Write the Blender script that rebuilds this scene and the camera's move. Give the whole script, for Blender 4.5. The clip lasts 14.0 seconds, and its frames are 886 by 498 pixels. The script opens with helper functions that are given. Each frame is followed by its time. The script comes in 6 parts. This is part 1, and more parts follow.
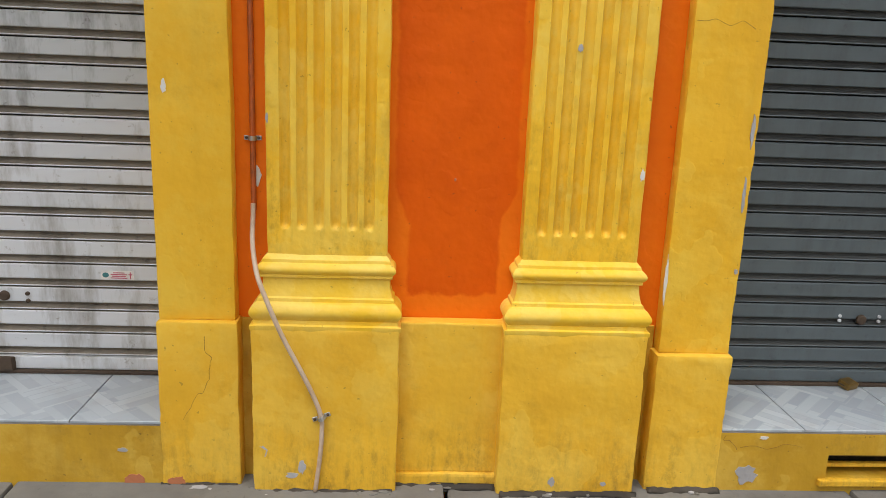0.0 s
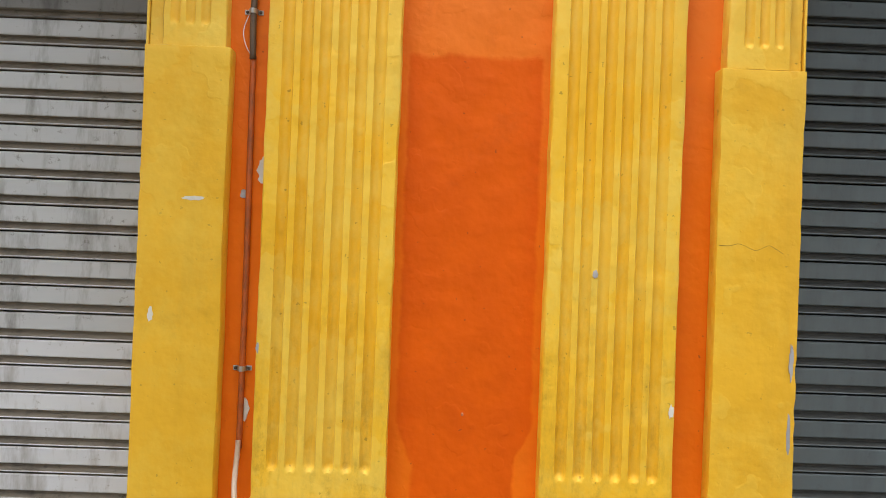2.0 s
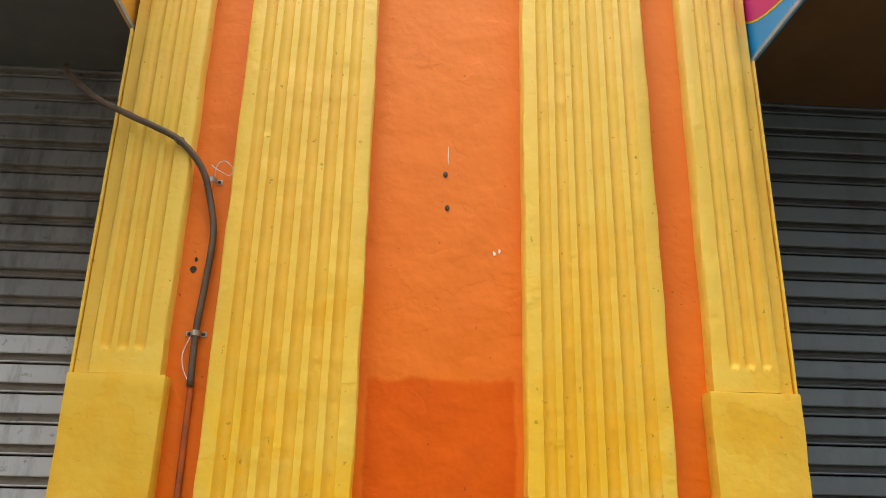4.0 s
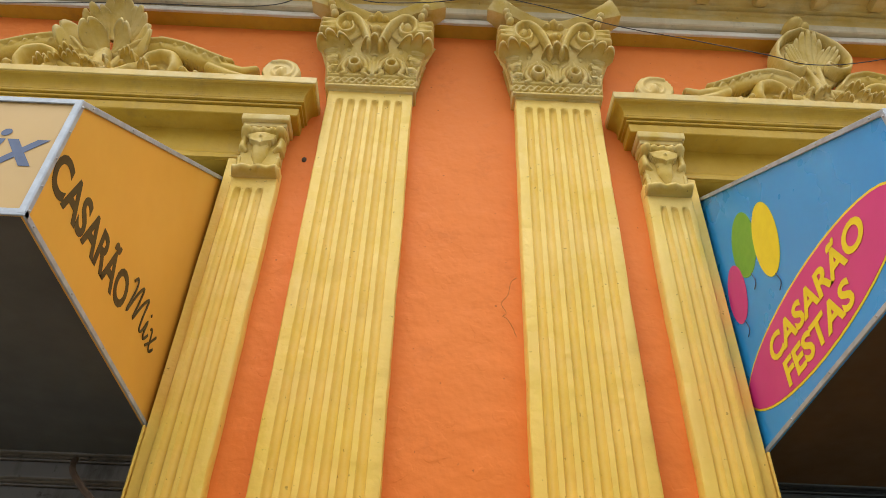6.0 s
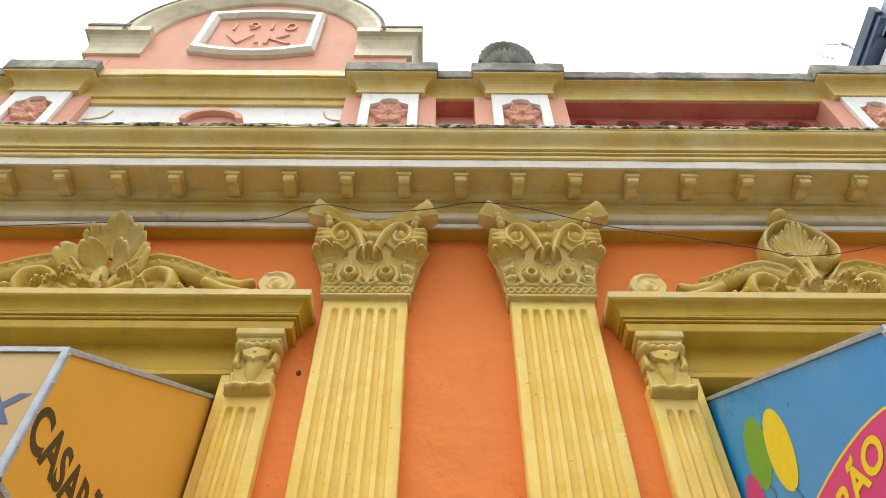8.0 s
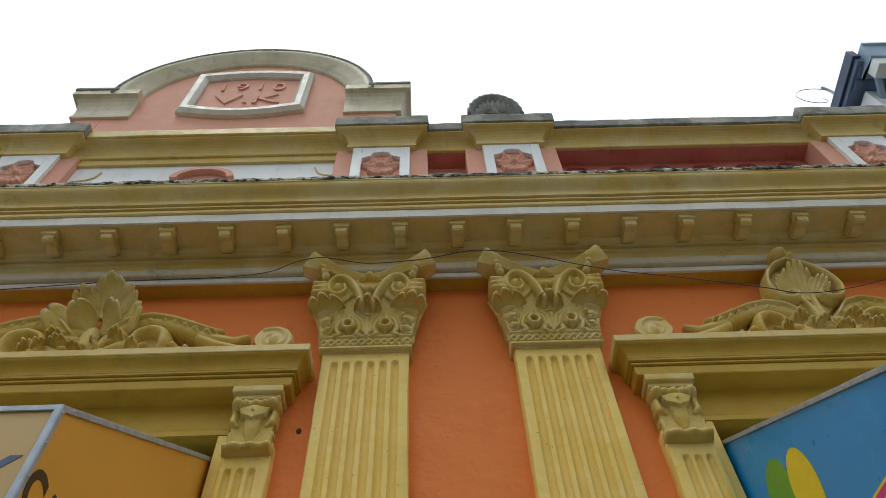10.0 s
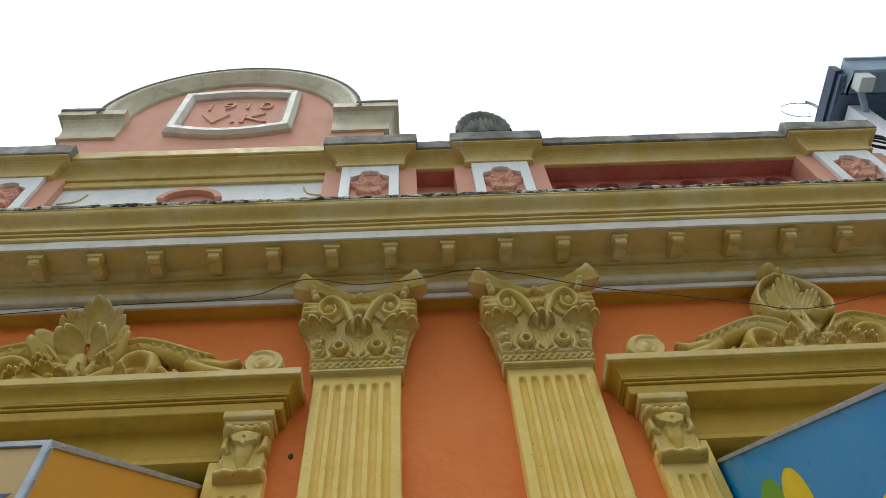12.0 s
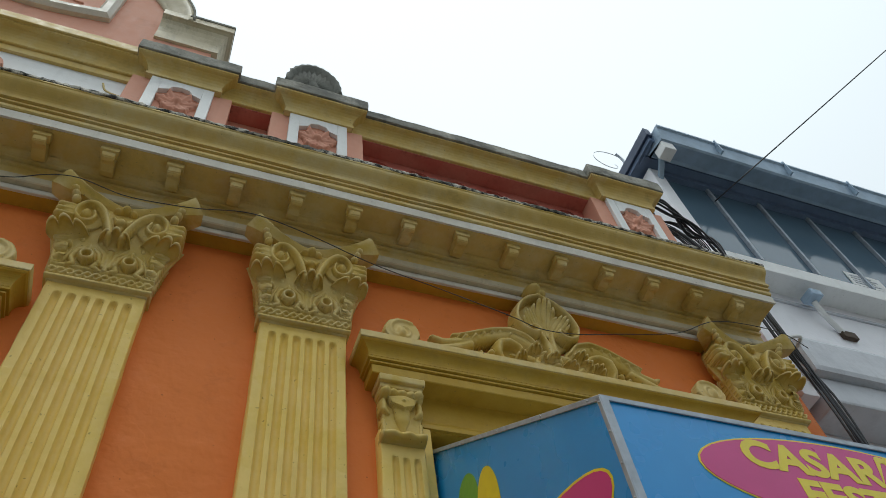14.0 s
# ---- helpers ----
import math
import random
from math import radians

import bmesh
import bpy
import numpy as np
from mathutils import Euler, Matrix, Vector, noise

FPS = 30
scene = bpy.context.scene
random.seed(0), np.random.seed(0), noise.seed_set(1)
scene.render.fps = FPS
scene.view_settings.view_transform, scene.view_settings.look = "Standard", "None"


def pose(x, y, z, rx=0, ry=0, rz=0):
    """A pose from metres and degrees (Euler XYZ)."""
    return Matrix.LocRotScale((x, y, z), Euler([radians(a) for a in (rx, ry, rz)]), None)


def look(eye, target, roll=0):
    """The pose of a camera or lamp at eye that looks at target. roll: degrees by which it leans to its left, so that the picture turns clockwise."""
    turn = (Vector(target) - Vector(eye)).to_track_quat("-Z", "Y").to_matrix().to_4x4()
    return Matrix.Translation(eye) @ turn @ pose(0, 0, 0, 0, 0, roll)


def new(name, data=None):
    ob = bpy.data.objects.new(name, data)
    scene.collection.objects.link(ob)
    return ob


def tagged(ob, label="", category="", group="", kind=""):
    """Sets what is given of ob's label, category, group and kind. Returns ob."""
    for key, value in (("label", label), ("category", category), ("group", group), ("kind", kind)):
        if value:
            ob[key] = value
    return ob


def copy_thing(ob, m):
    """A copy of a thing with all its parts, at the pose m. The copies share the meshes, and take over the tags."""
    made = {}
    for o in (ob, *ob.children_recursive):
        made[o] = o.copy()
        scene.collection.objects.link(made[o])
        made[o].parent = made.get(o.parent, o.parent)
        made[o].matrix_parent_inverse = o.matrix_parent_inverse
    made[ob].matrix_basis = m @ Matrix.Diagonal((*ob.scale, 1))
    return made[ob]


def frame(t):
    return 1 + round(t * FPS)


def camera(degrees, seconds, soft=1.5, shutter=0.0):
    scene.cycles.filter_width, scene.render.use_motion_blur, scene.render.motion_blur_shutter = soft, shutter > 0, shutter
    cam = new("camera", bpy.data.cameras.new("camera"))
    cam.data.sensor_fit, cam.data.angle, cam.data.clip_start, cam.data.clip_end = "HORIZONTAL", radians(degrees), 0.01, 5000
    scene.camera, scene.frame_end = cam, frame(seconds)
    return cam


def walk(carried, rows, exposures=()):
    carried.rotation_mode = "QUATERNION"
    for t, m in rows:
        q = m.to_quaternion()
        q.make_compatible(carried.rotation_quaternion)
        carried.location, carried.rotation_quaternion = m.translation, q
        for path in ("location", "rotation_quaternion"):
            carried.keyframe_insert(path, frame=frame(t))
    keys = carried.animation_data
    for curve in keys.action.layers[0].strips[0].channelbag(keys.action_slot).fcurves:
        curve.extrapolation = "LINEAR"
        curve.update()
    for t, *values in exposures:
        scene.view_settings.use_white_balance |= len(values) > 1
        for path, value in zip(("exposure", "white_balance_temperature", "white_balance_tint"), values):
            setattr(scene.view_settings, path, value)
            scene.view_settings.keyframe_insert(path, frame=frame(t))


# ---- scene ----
cam = camera(60.6, 14.0, soft=0.7)
PATH = [
    (0, (-0.151, -2.027, 1.166), (-0.034, -0.084, 0.705), 2.3),
    (0.5, (-0.161, -2.016, 1.183), (-0.027, -0.059, 0.797), 2.9),
    (1, (-0.196, -1.996, 1.166), (0.089, -0.034, 0.906), 1.5),
    (1.5, (-0.163, -1.929, 1.214), (0.031, 0.045, 0.96), 0.9),
    (2, (-0.092, -1.85, 1.262), (-0.063, 0.15, 1.28), 2.2),
    (2.2, (-0.041, -1.829, 1.259), (-0.027, 0.169, 1.345), 2.1),
    (4.3, (-0.096, -1.679, 1.539), (0.008, 0.163, 2.311), 1.1),
    (4.5, (-0.079, -1.694, 1.576), (-0.039, 0.112, 2.434), 1.5),
    (5, (-0.055, -1.738, 1.655), (-0.046, -0.028, 2.692), 1.8),
    (5.5, (-0.066, -1.778, 1.693), (-0.085, -0.169, 2.882), 2.0),
    (6, (-0.072, -1.81, 1.731), (-0.057, -0.277, 3.016), 2.2),
    (6.5, (-0.065, -1.848, 1.769), (-0.038, -0.407, 3.157), 1.2),
    (7, (-0.05, -1.859, 1.797), (-0.04, -0.514, 3.277), 0.2),
    (7.5, (-0.054, -1.869, 1.824), (-0.039, -0.596, 3.367), 0.2),
    (8, (-0.062, -1.873, 1.843), (-0.06, -0.665, 3.437), 0.3),
    (8.2, (-0.072, -1.879, 1.853), (-0.092, -0.72, 3.483), 0.2),
    (10.3, (-0.124, -1.789, 1.866), (-0.06, -0.711, 3.549), -4.7),
    (10.5, (-0.136, -1.777, 1.872), (-0.056, -0.666, 3.534), -5.6),
    (11, (-0.146, -1.767, 1.88), (-0.037, -0.64, 3.528), -5.7),
    (11.5, (-0.14, -1.804, 1.891), (-0.069, -0.731, 3.577), -4.8),
    (12, (-0.12, -1.826, 1.884), (-0.047, -0.777, 3.585), -5.5),
    (12.5, (-0.081, -1.825, 1.883), (0.069, -0.747, 3.561), -6.7),
    (13, (-0.041, -1.798, 1.878), (0.26, -0.722, 3.537), -8.1),
    (13.5, (-0.018, -1.782, 1.882), (0.442, -0.743, 3.528), -9.9),
    (14, (0.005, -1.785, 1.869), (0.556, -0.771, 3.503), -10.8),
]
EXPOSURES = [(0.0, -0.30, 6500, 10), (2.0, -0.16, 6500, 10), (4.5, -0.22, 6500, 10), (5.5, -0.36, 6500, 10), (8.0, -0.30, 6500, 9), (10.5, -1.44, 5980, 5), (11.0, -1.11, 6020, 5), (11.5, -0.94, 6020, 5), (12.0, -1.17, 6000, 4), (12.5, -1.29, 5980, 4), (14.0, -1.50, 5990, 3)]
walk(cam, [(t, look(eye, target, roll)) for t, eye, target, roll in PATH],
     exposures=EXPOSURES)

# ---- light: bright overcast sky ----
SKY_TURN = radians(215)
world = bpy.data.worlds.new("overcast_sky")
scene.world = world
world.use_nodes = True
wn = world.node_tree
sky = wn.nodes.new("ShaderNodeTexSky")
sky.sky_type = "NISHITA"
sky.sun_disc = False
sky.sun_elevation = radians(70)
sky.sun_rotation = SKY_TURN
sky.air_density = 1.0
sky.dust_density = 4.0
cloud = wn.nodes.new("ShaderNodeMixRGB")
cloud.inputs[0].default_value = 0.7
# an overcast sky is three times as bright overhead as at the horizon
aim = wn.nodes.new("ShaderNodeTexCoord")
split = wn.nodes.new("ShaderNodeSeparateXYZ")
wn.links.new(aim.outputs["Generated"], split.inputs[0])
rise = wn.nodes.new("ShaderNodeMapRange")
rise.inputs["From Min"].default_value = 0.0
rise.inputs["From Max"].default_value = 1.0
rise.inputs["To Min"].default_value = 0.33
rise.inputs["To Max"].default_value = 1.0
wn.links.new(split.outputs["Z"], rise.inputs["Value"])
grey = wn.nodes.new("ShaderNodeMixRGB")
grey.inputs[1].default_value = (0, 0, 0, 1)
grey.inputs[2].default_value = (29.0, 29.3, 29.2, 1)
wn.links.new(rise.outputs[0], grey.inputs[0])
wn.links.new(grey.outputs[0], cloud.inputs[2])
wn.links.new(sky.outputs[0], cloud.inputs[1])
wn.links.new(cloud.outputs[0], wn.nodes["Background"].inputs[0])
wn.nodes["Background"].inputs[1].default_value = 0.15
sun = new("sun", bpy.data.lights.new("sun", "SUN"))
sun.data.energy = 1.5
sun.data.angle = radians(16)
sun.data.color = (1.0, 0.95, 0.86)
sun.matrix_world = look((-1.96, -2.80, 9.40), (0, 0, 0))


# ---- materials ----
def nodes_of(name):
    m = bpy.data.materials.new(name)
    m.use_nodes = True
    nt = m.node_tree
    return m, nt, nt.nodes["Principled BSDF"]


def add(nt, kind, **values):
    n = nt.nodes.new(kind)
    for k, v in values.items():
        n.inputs[k.replace("_", " ")].default_value = v
    return n


def where(nt, scale=(1, 1, 1)):
    g = nt.nodes.new("ShaderNodeNewGeometry")
    mp = nt.nodes.new("ShaderNodeMapping")
    mp.inputs["Scale"].default_value = scale
    nt.links.new(g.outputs["Position"], mp.inputs["Vector"])
    return mp.outputs[0]


def noise_at(nt, scale, detail=4, rough=0.6, stretch=(1, 1, 1)):
    n = add(nt, "ShaderNodeTexNoise", Scale=scale, Detail=detail, Roughness=rough)
    nt.links.new(where(nt, stretch), n.inputs["Vector"])
    return n.outputs["Fac"]


def ramp(nt, source, lo, hi, a=0.0, b=1.0):
    r = nt.nodes.new("ShaderNodeMapRange")
    r.inputs["From Min"].default_value = lo
    r.inputs["From Max"].default_value = hi
    r.inputs["To Min"].default_value = a
    r.inputs["To Max"].default_value = b
    nt.links.new(source, r.inputs["Value"])
    return r.outputs[0]


def mix(nt, fac, a, b):
    n = nt.nodes.new("ShaderNodeMixRGB")
    for i, v in ((0, fac), (1, a), (2, b)):
        if isinstance(v, (int, float)):
            n.inputs[i].default_value = v
        elif isinstance(v, tuple):
            n.inputs[i].default_value = (*v, 1)
        else:
            nt.links.new(v, n.inputs[i])
    return n.outputs[0]


def times(nt, a, b):
    n = nt.nodes.new("ShaderNodeMath")
    n.operation = "MULTIPLY"
    for i, v in ((0, a), (1, b)):
        if isinstance(v, (int, float)):
            n.inputs[i].default_value = v
        else:
            nt.links.new(v, n.inputs[i])
    return n.outputs[0]


def relief_bump(nt, bsdf, coarse, fine, strength, cs=14.0, fs=120.0, dist=0.004):
    a = noise_at(nt, cs, 3, 0.5)
    b = noise_at(nt, fs, 3, 0.6)
    n = nt.nodes.new("ShaderNodeMath")
    n.operation = "ADD"
    nt.links.new(times(nt, a, coarse), n.inputs[0])
    nt.links.new(times(nt, b, fine), n.inputs[1])
    lumps = nt.nodes.new("ShaderNodeMath")
    lumps.operation = "ADD"
    nt.links.new(n.outputs[0], lumps.inputs[0])
    nt.links.new(times(nt, noise_at(nt, cs * 3.1, 3, 0.5), coarse * 0.25), lumps.inputs[1])
    n = lumps
    bump = nt.nodes.new("ShaderNodeBump")
    bump.inputs["Strength"].default_value = strength
    bump.inputs["Distance"].default_value = dist
    nt.links.new(n.outputs[0], bump.inputs["Height"])
    nt.links.new(bump.outputs[0], bsdf.inputs["Normal"])


def height_of(nt):
    g = nt.nodes.new("ShaderNodeNewGeometry")
    sep = nt.nodes.new("ShaderNodeSeparateXYZ")
    nt.links.new(g.outputs["Position"], sep.inputs[0])
    return sep.outputs["Z"]


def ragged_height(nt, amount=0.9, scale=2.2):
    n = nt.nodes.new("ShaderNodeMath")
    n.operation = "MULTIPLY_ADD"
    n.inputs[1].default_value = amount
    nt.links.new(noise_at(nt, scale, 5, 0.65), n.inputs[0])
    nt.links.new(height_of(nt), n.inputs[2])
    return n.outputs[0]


def flake_bump(nt, bsdf, bump, amount=0.9):
    """Crisp rims where one coat of paint ends on another, over the lumps."""
    low = bsdf.inputs["Normal"].links[0].from_socket
    edge = ramp(nt, noise_at(nt, 4.2, 4, 0.55), 0.56, 0.575)
    small = ramp(nt, noise_at(nt, 19.0, 3, 0.6), 0.66, 0.69)
    n = nt.nodes.new("ShaderNodeMath")
    n.operation = "MULTIPLY_ADD"
    n.inputs[1].default_value = 0.6
    nt.links.new(small, n.inputs[0])
    nt.links.new(edge, n.inputs[2])
    b = nt.nodes.new("ShaderNodeBump")
    b.inputs["Strength"].default_value = amount
    b.inputs["Distance"].default_value = 0.0016
    nt.links.new(n.outputs[0], b.inputs["Height"])
    nt.links.new(low, b.inputs["Normal"])
    nt.links.new(b.outputs[0], bsdf.inputs["Normal"])
    return edge


def pale_edges(material, tone, amount):
    """Rim highlights painted in: raised ornament edges take a patchy, chalky tone."""
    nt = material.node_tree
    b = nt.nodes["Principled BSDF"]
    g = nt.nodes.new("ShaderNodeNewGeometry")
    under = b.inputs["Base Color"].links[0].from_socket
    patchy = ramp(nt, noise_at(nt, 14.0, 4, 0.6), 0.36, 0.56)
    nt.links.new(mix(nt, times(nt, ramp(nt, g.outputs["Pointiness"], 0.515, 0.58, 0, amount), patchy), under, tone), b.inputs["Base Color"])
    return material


def paint(name, base, shade, grime=(0.10, 0.07, 0.03), grime_amount=0.35, rough=0.5, bump=0.5, streak=0.25, speck=0.4, fade=None, splash=None, washout=None, flake=0.0):
    """Old wall paint: two tones in soft patches, run-down streaks, specks of dirt, lumpy plaster below."""
    m, nt, b = nodes_of(name)
    c = mix(nt, ramp(nt, noise_at(nt, 3.2, 5), 0.35, 0.68), base, shade)
    if washout:
        # paler above a ragged height: wash-out of bright exposure put into the paint
        c = mix(nt, ramp(nt, ragged_height(nt), washout[0] + 0.45, washout[1] + 0.45, 0, 0.85), c, washout[2])
    if fade:
        c = mix(nt, ramp(nt, noise_at(nt, 4.6, 7, 0.72), 0.46, 0.66, 0, 0.7), c, fade)
    st = ramp(nt, noise_at(nt, 1.0, 5, 0.65, (11, 11, 1.1)), 0.52, 0.80, 0, streak)
    c = mix(nt, st, c, grime)
    patch = ramp(nt, noise_at(nt, 7.0, 9, 0.74), 0.56, 0.78, 0, grime_amount)
    c = mix(nt, patch, c, grime)
    sp = ramp(nt, noise_at(nt, 62.0, 2, 0.5), 0.715, 0.75, 0, speck)
    c = mix(nt, sp, c, grime)
    if splash:
        reach = ramp(nt, height_of(nt), splash[0], splash[1], 1.0, 0.0)
        dots = ramp(nt, noise_at(nt, 40.0, 6, 0.75, (1, 1, 0.6)), 0.40, 0.64)
        runs = ramp(nt, noise_at(nt, 1.0, 5, 0.7, (30, 30, 4)), 0.38, 0.62)
        c = mix(nt, times(nt, times(nt, reach, dots), times(nt, runs, splash[2])), c, grime)
    nt.links.new(c, b.inputs["Base Color"])
    nt.links.new(ramp(nt, noise_at(nt, 22.0, 4), 0.3, 0.7, rough - 0.16, rough + 0.08), b.inputs["Roughness"])
    b.inputs["Specular IOR Level"].default_value = 0.28
    relief_bump(nt, b, 1.0, 0.035, bump, 11.0, 80.0, dist=0.008)
    if flake:
        edge = flake_bump(nt, b, bump, flake)
        under = b.inputs["Base Color"].links[0].from_socket
        nt.links.new(mix(nt, times(nt, edge, 0.35), under, fade or base), b.inputs["Base Color"])
    return m


def plain(name, base, rough=0.5, metal=0.0, shade=None, bump=0.15, scale=30.0):
    m, nt, b = nodes_of(name)
    shade = shade or tuple(v * 0.72 for v in base)
    nt.links.new(mix(nt, ramp(nt, noise_at(nt, scale, 5, 0.65), 0.35, 0.72), base, shade), b.inputs["Base Color"])
    b.inputs["Metallic"].default_value = metal
    nt.links.new(ramp(nt, noise_at(nt, scale * 1.7, 3), 0.3, 0.7, rough * 0.85, min(1, rough * 1.2)), b.inputs["Roughness"])
    if bump:
        relief_bump(nt, b, 0.6, 0.5, bump, scale, scale * 6, 0.002)
    return m


def crumble(name, pale, dark, scale=26.0):
    """Rotten lime render: pale patches broken by black moss."""
    m, nt, b = nodes_of(name)
    c = mix(nt, ramp(nt, noise_at(nt, scale, 6, 0.7), 0.46, 0.56), pale, dark)
    c = mix(nt, ramp(nt, noise_at(nt, 5.0, 4, 0.6), 0.50, 0.62, 0, 0.8), c, dark)
    nt.links.new(c, b.inputs["Base Color"])
    b.inputs["Roughness"].default_value = 0.9
    relief_bump(nt, b, 1.0, 0.4, 1.0, 30.0, 120.0, 0.006)
    return m


M_yellow = paint("yellow_wall_paint", (0.78, 0.455, 0.036), (0.72, 0.395, 0.026), grime=(0.27, 0.16, 0.03), grime_amount=0.28, streak=0.14, speck=0.55, bump=0.9, fade=(0.79, 0.52, 0.075), splash=(0.0, 0.26, 0.85), flake=0.22)
M_step = paint("soiled_step_paint", (0.58, 0.34, 0.030), (0.46, 0.26, 0.020), grime=(0.13, 0.085, 0.025), grime_amount=0.6, streak=0.25, speck=0.55, bump=0.9, fade=(0.66, 0.44, 0.08), flake=0.25)
M_shaft = paint("yellow_pilaster_paint", (0.84, 0.495, 0.030), (0.78, 0.435, 0.020), grime=(0.30, 0.17, 0.02), grime_amount=0.16, streak=0.10, speck=0.6, bump=1.0, fade=(0.80, 0.56, 0.09), splash=(0.80, 1.50, 0.5), washout=(1.6, 3.2, (0.86, 0.645, 0.205)), flake=0.3)
M_base = paint("yellow_base_paint", (0.83, 0.53, 0.040), (0.78, 0.47, 0.025), grime=(0.30, 0.17, 0.02), grime_amount=0.25, streak=0.08, speck=0.5, bump=0.9, fade=(0.83, 0.60, 0.13), flake=0.2)
M_jamb = paint("yellow_jamb_paint", (0.79, 0.445, 0.028), (0.71, 0.385, 0.018), grime=(0.27, 0.16, 0.03), grime_amount=0.25, bump=0.8, streak=0.16, fade=(0.78, 0.51, 0.06), flake=0.3)
M_mould = paint("ochre_moulding_paint", (0.56, 0.355, 0.04), (0.47, 0.285, 0.022), grime=(0.20, 0.15, 0.06), grime_amount=0.45, streak=0.3, speck=0.35, fade=(0.58, 0.385, 0.055))
M_cornice = paint("weathered_cornice_paint", (0.68, 0.50, 0.165), (0.59, 0.415, 0.105), grime=(0.15, 0.12, 0.06), grime_amount=0.45, streak=0.25, speck=0.4, fade=(0.67, 0.57, 0.30))
M_orn = paint("olive_ornament_paint", (0.65, 0.465, 0.105), (0.53, 0.36, 0.055), grime=(0.11, 0.085, 0.03), grime_amount=0.6, streak=0.12, speck=0.6, bump=0.9, fade=(0.68, 0.54, 0.22))
pale_edges(M_orn, (0.76, 0.64, 0.34), 0.55)
M_white = paint("chalky_white_paint", (0.72, 0.69, 0.60), (0.60, 0.56, 0.46), grime=(0.18, 0.16, 0.12), grime_amount=0.4, streak=0.3, speck=0.4)
M_rim = paint("pale_ochre_weathered_paint", (0.66, 0.59, 0.42), (0.52, 0.45, 0.29), grime=(0.10, 0.10, 0.07), grime_amount=0.75, streak=0.4, speck=0.4)
M_panel = paint("pale_panel_paint", (0.84, 0.85, 0.84), (0.79, 0.80, 0.78), grime=(0.3, 0.3, 0.27), grime_amount=0.25, streak=0.2, speck=0.3)
M_pink = paint("salmon_paint", (0.72, 0.37, 0.26), (0.69, 0.335, 0.23), grime=(0.26, 0.17, 0.12), grime_amount=0.18, streak=0.15, speck=0.2, bump=0.03, rough=0.75)
M_red = paint("dark_red_paint", (0.50, 0.13, 0.095), (0.56, 0.22, 0.165), grime=(0.08, 0.025, 0.02), grime_amount=0.6, streak=0.2, speck=0.4)
M_mossy = paint("mossy_black_coping", (0.33, 0.32, 0.27), (0.15, 0.15, 0.13), grime=(0.025, 0.025, 0.025), grime_amount=0.9, streak=0.5, speck=0.6, rough=0.85, bump=1.0, fade=(0.56, 0.54, 0.46))
M_crumble = crumble("crumbling_mossy_lime", (0.60, 0.57, 0.48), (0.045, 0.045, 0.038))
M_lichen = paint("lichen_grey_stone", (0.25, 0.25, 0.22), (0.13, 0.14, 0.12), grime=(0.04, 0.04, 0.04), grime_amount=0.7, streak=0.4, rough=0.85, bump=1.0)
M_concrete = paint("sidewalk_concrete", (0.19, 0.185, 0.17), (0.13, 0.125, 0.118), grime=(0.06, 0.06, 0.05), grime_amount=0.5, streak=0.0, rough=0.85, bump=1.0)
M_asphalt = paint("street_asphalt", (0.055, 0.055, 0.055), (0.04, 0.04, 0.04), grime=(0.02, 0.02, 0.02), rough=0.9, streak=0.0, bump=1.0)
M_paving = paint("street_bounce_paving", (0.25, 0.24, 0.22), (0.19, 0.18, 0.17), grime=(0.08, 0.08, 0.07), rough=0.85, streak=0.0, bump=1.0)
M_stucco = paint("dull_stucco", (0.48, 0.46, 0.42), (0.40, 0.38, 0.35), grime=(0.18, 0.17, 0.15), grime_amount=0.4)
M_chip = paint("bare_grey_plaster", (0.42, 0.41, 0.42), (0.32, 0.31, 0.31), grime=(0.2, 0.19, 0.18), bump=1.0, rough=0.9)
M_limechip = paint("bare_white_plaster", (0.72, 0.69, 0.64), (0.58, 0.55, 0.50), grime=(0.3, 0.28, 0.25), bump=1.0, rough=0.9)
M_brick = paint("bare_red_brick", (0.52, 0.20, 0.10), (0.42, 0.15, 0.07), grime=(0.2, 0.12, 0.08), bump=1.0, rough=0.9)
M_crack = plain("brown_crack", (0.24, 0.13, 0.02), 0.8, bump=0)
M_soil = paint("black_street_dirt", (0.07, 0.06, 0.05), (0.035, 0.03, 0.025), grime=(0.015, 0.015, 0.012), rough=0.9, bump=1.0)
M_dark = plain("dark_hollow", (0.02, 0.018, 0.015), 0.9, bump=0)
M_steel = plain("galvanised_steel", (0.52, 0.53, 0.54), 0.38, 0.85)
M_alu = plain("aluminium_trim", (0.44, 0.49, 0.55), 0.5, 0.3, bump=0.05)
M_brass = plain("tarnished_brass", (0.30, 0.19, 0.06), 0.4, 0.8)
M_rust = plain("dark_rusty_steel", (0.10, 0.07, 0.05), 0.7, 0.4)
M_cable = plain("black_cable_sheath", (0.02, 0.02, 0.025), 0.45, bump=0)
M_wire = plain("old_grey_wire", (0.06, 0.055, 0.05), 0.6, bump=0)
M_hose = plain("cloudy_plastic_hose", (0.58, 0.46, 0.36), 0.35, shade=(0.44, 0.30, 0.20), scale=18.0)
M_conduit = plain("weathered_grey_conduit", (0.12, 0.075, 0.045), 0.5, shade=(0.07, 0.045, 0.03), scale=22.0)
M_paintover = plain("grubby_orange_paint", (0.50, 0.10, 0.012), 0.5, shade=(0.20, 0.06, 0.02), scale=20.0)
M_signyellow = plain("amber_sign_sheet", (0.76, 0.40, 0.055), 0.32, shade=(0.70, 0.35, 0.045), bump=0.02, scale=3.0)
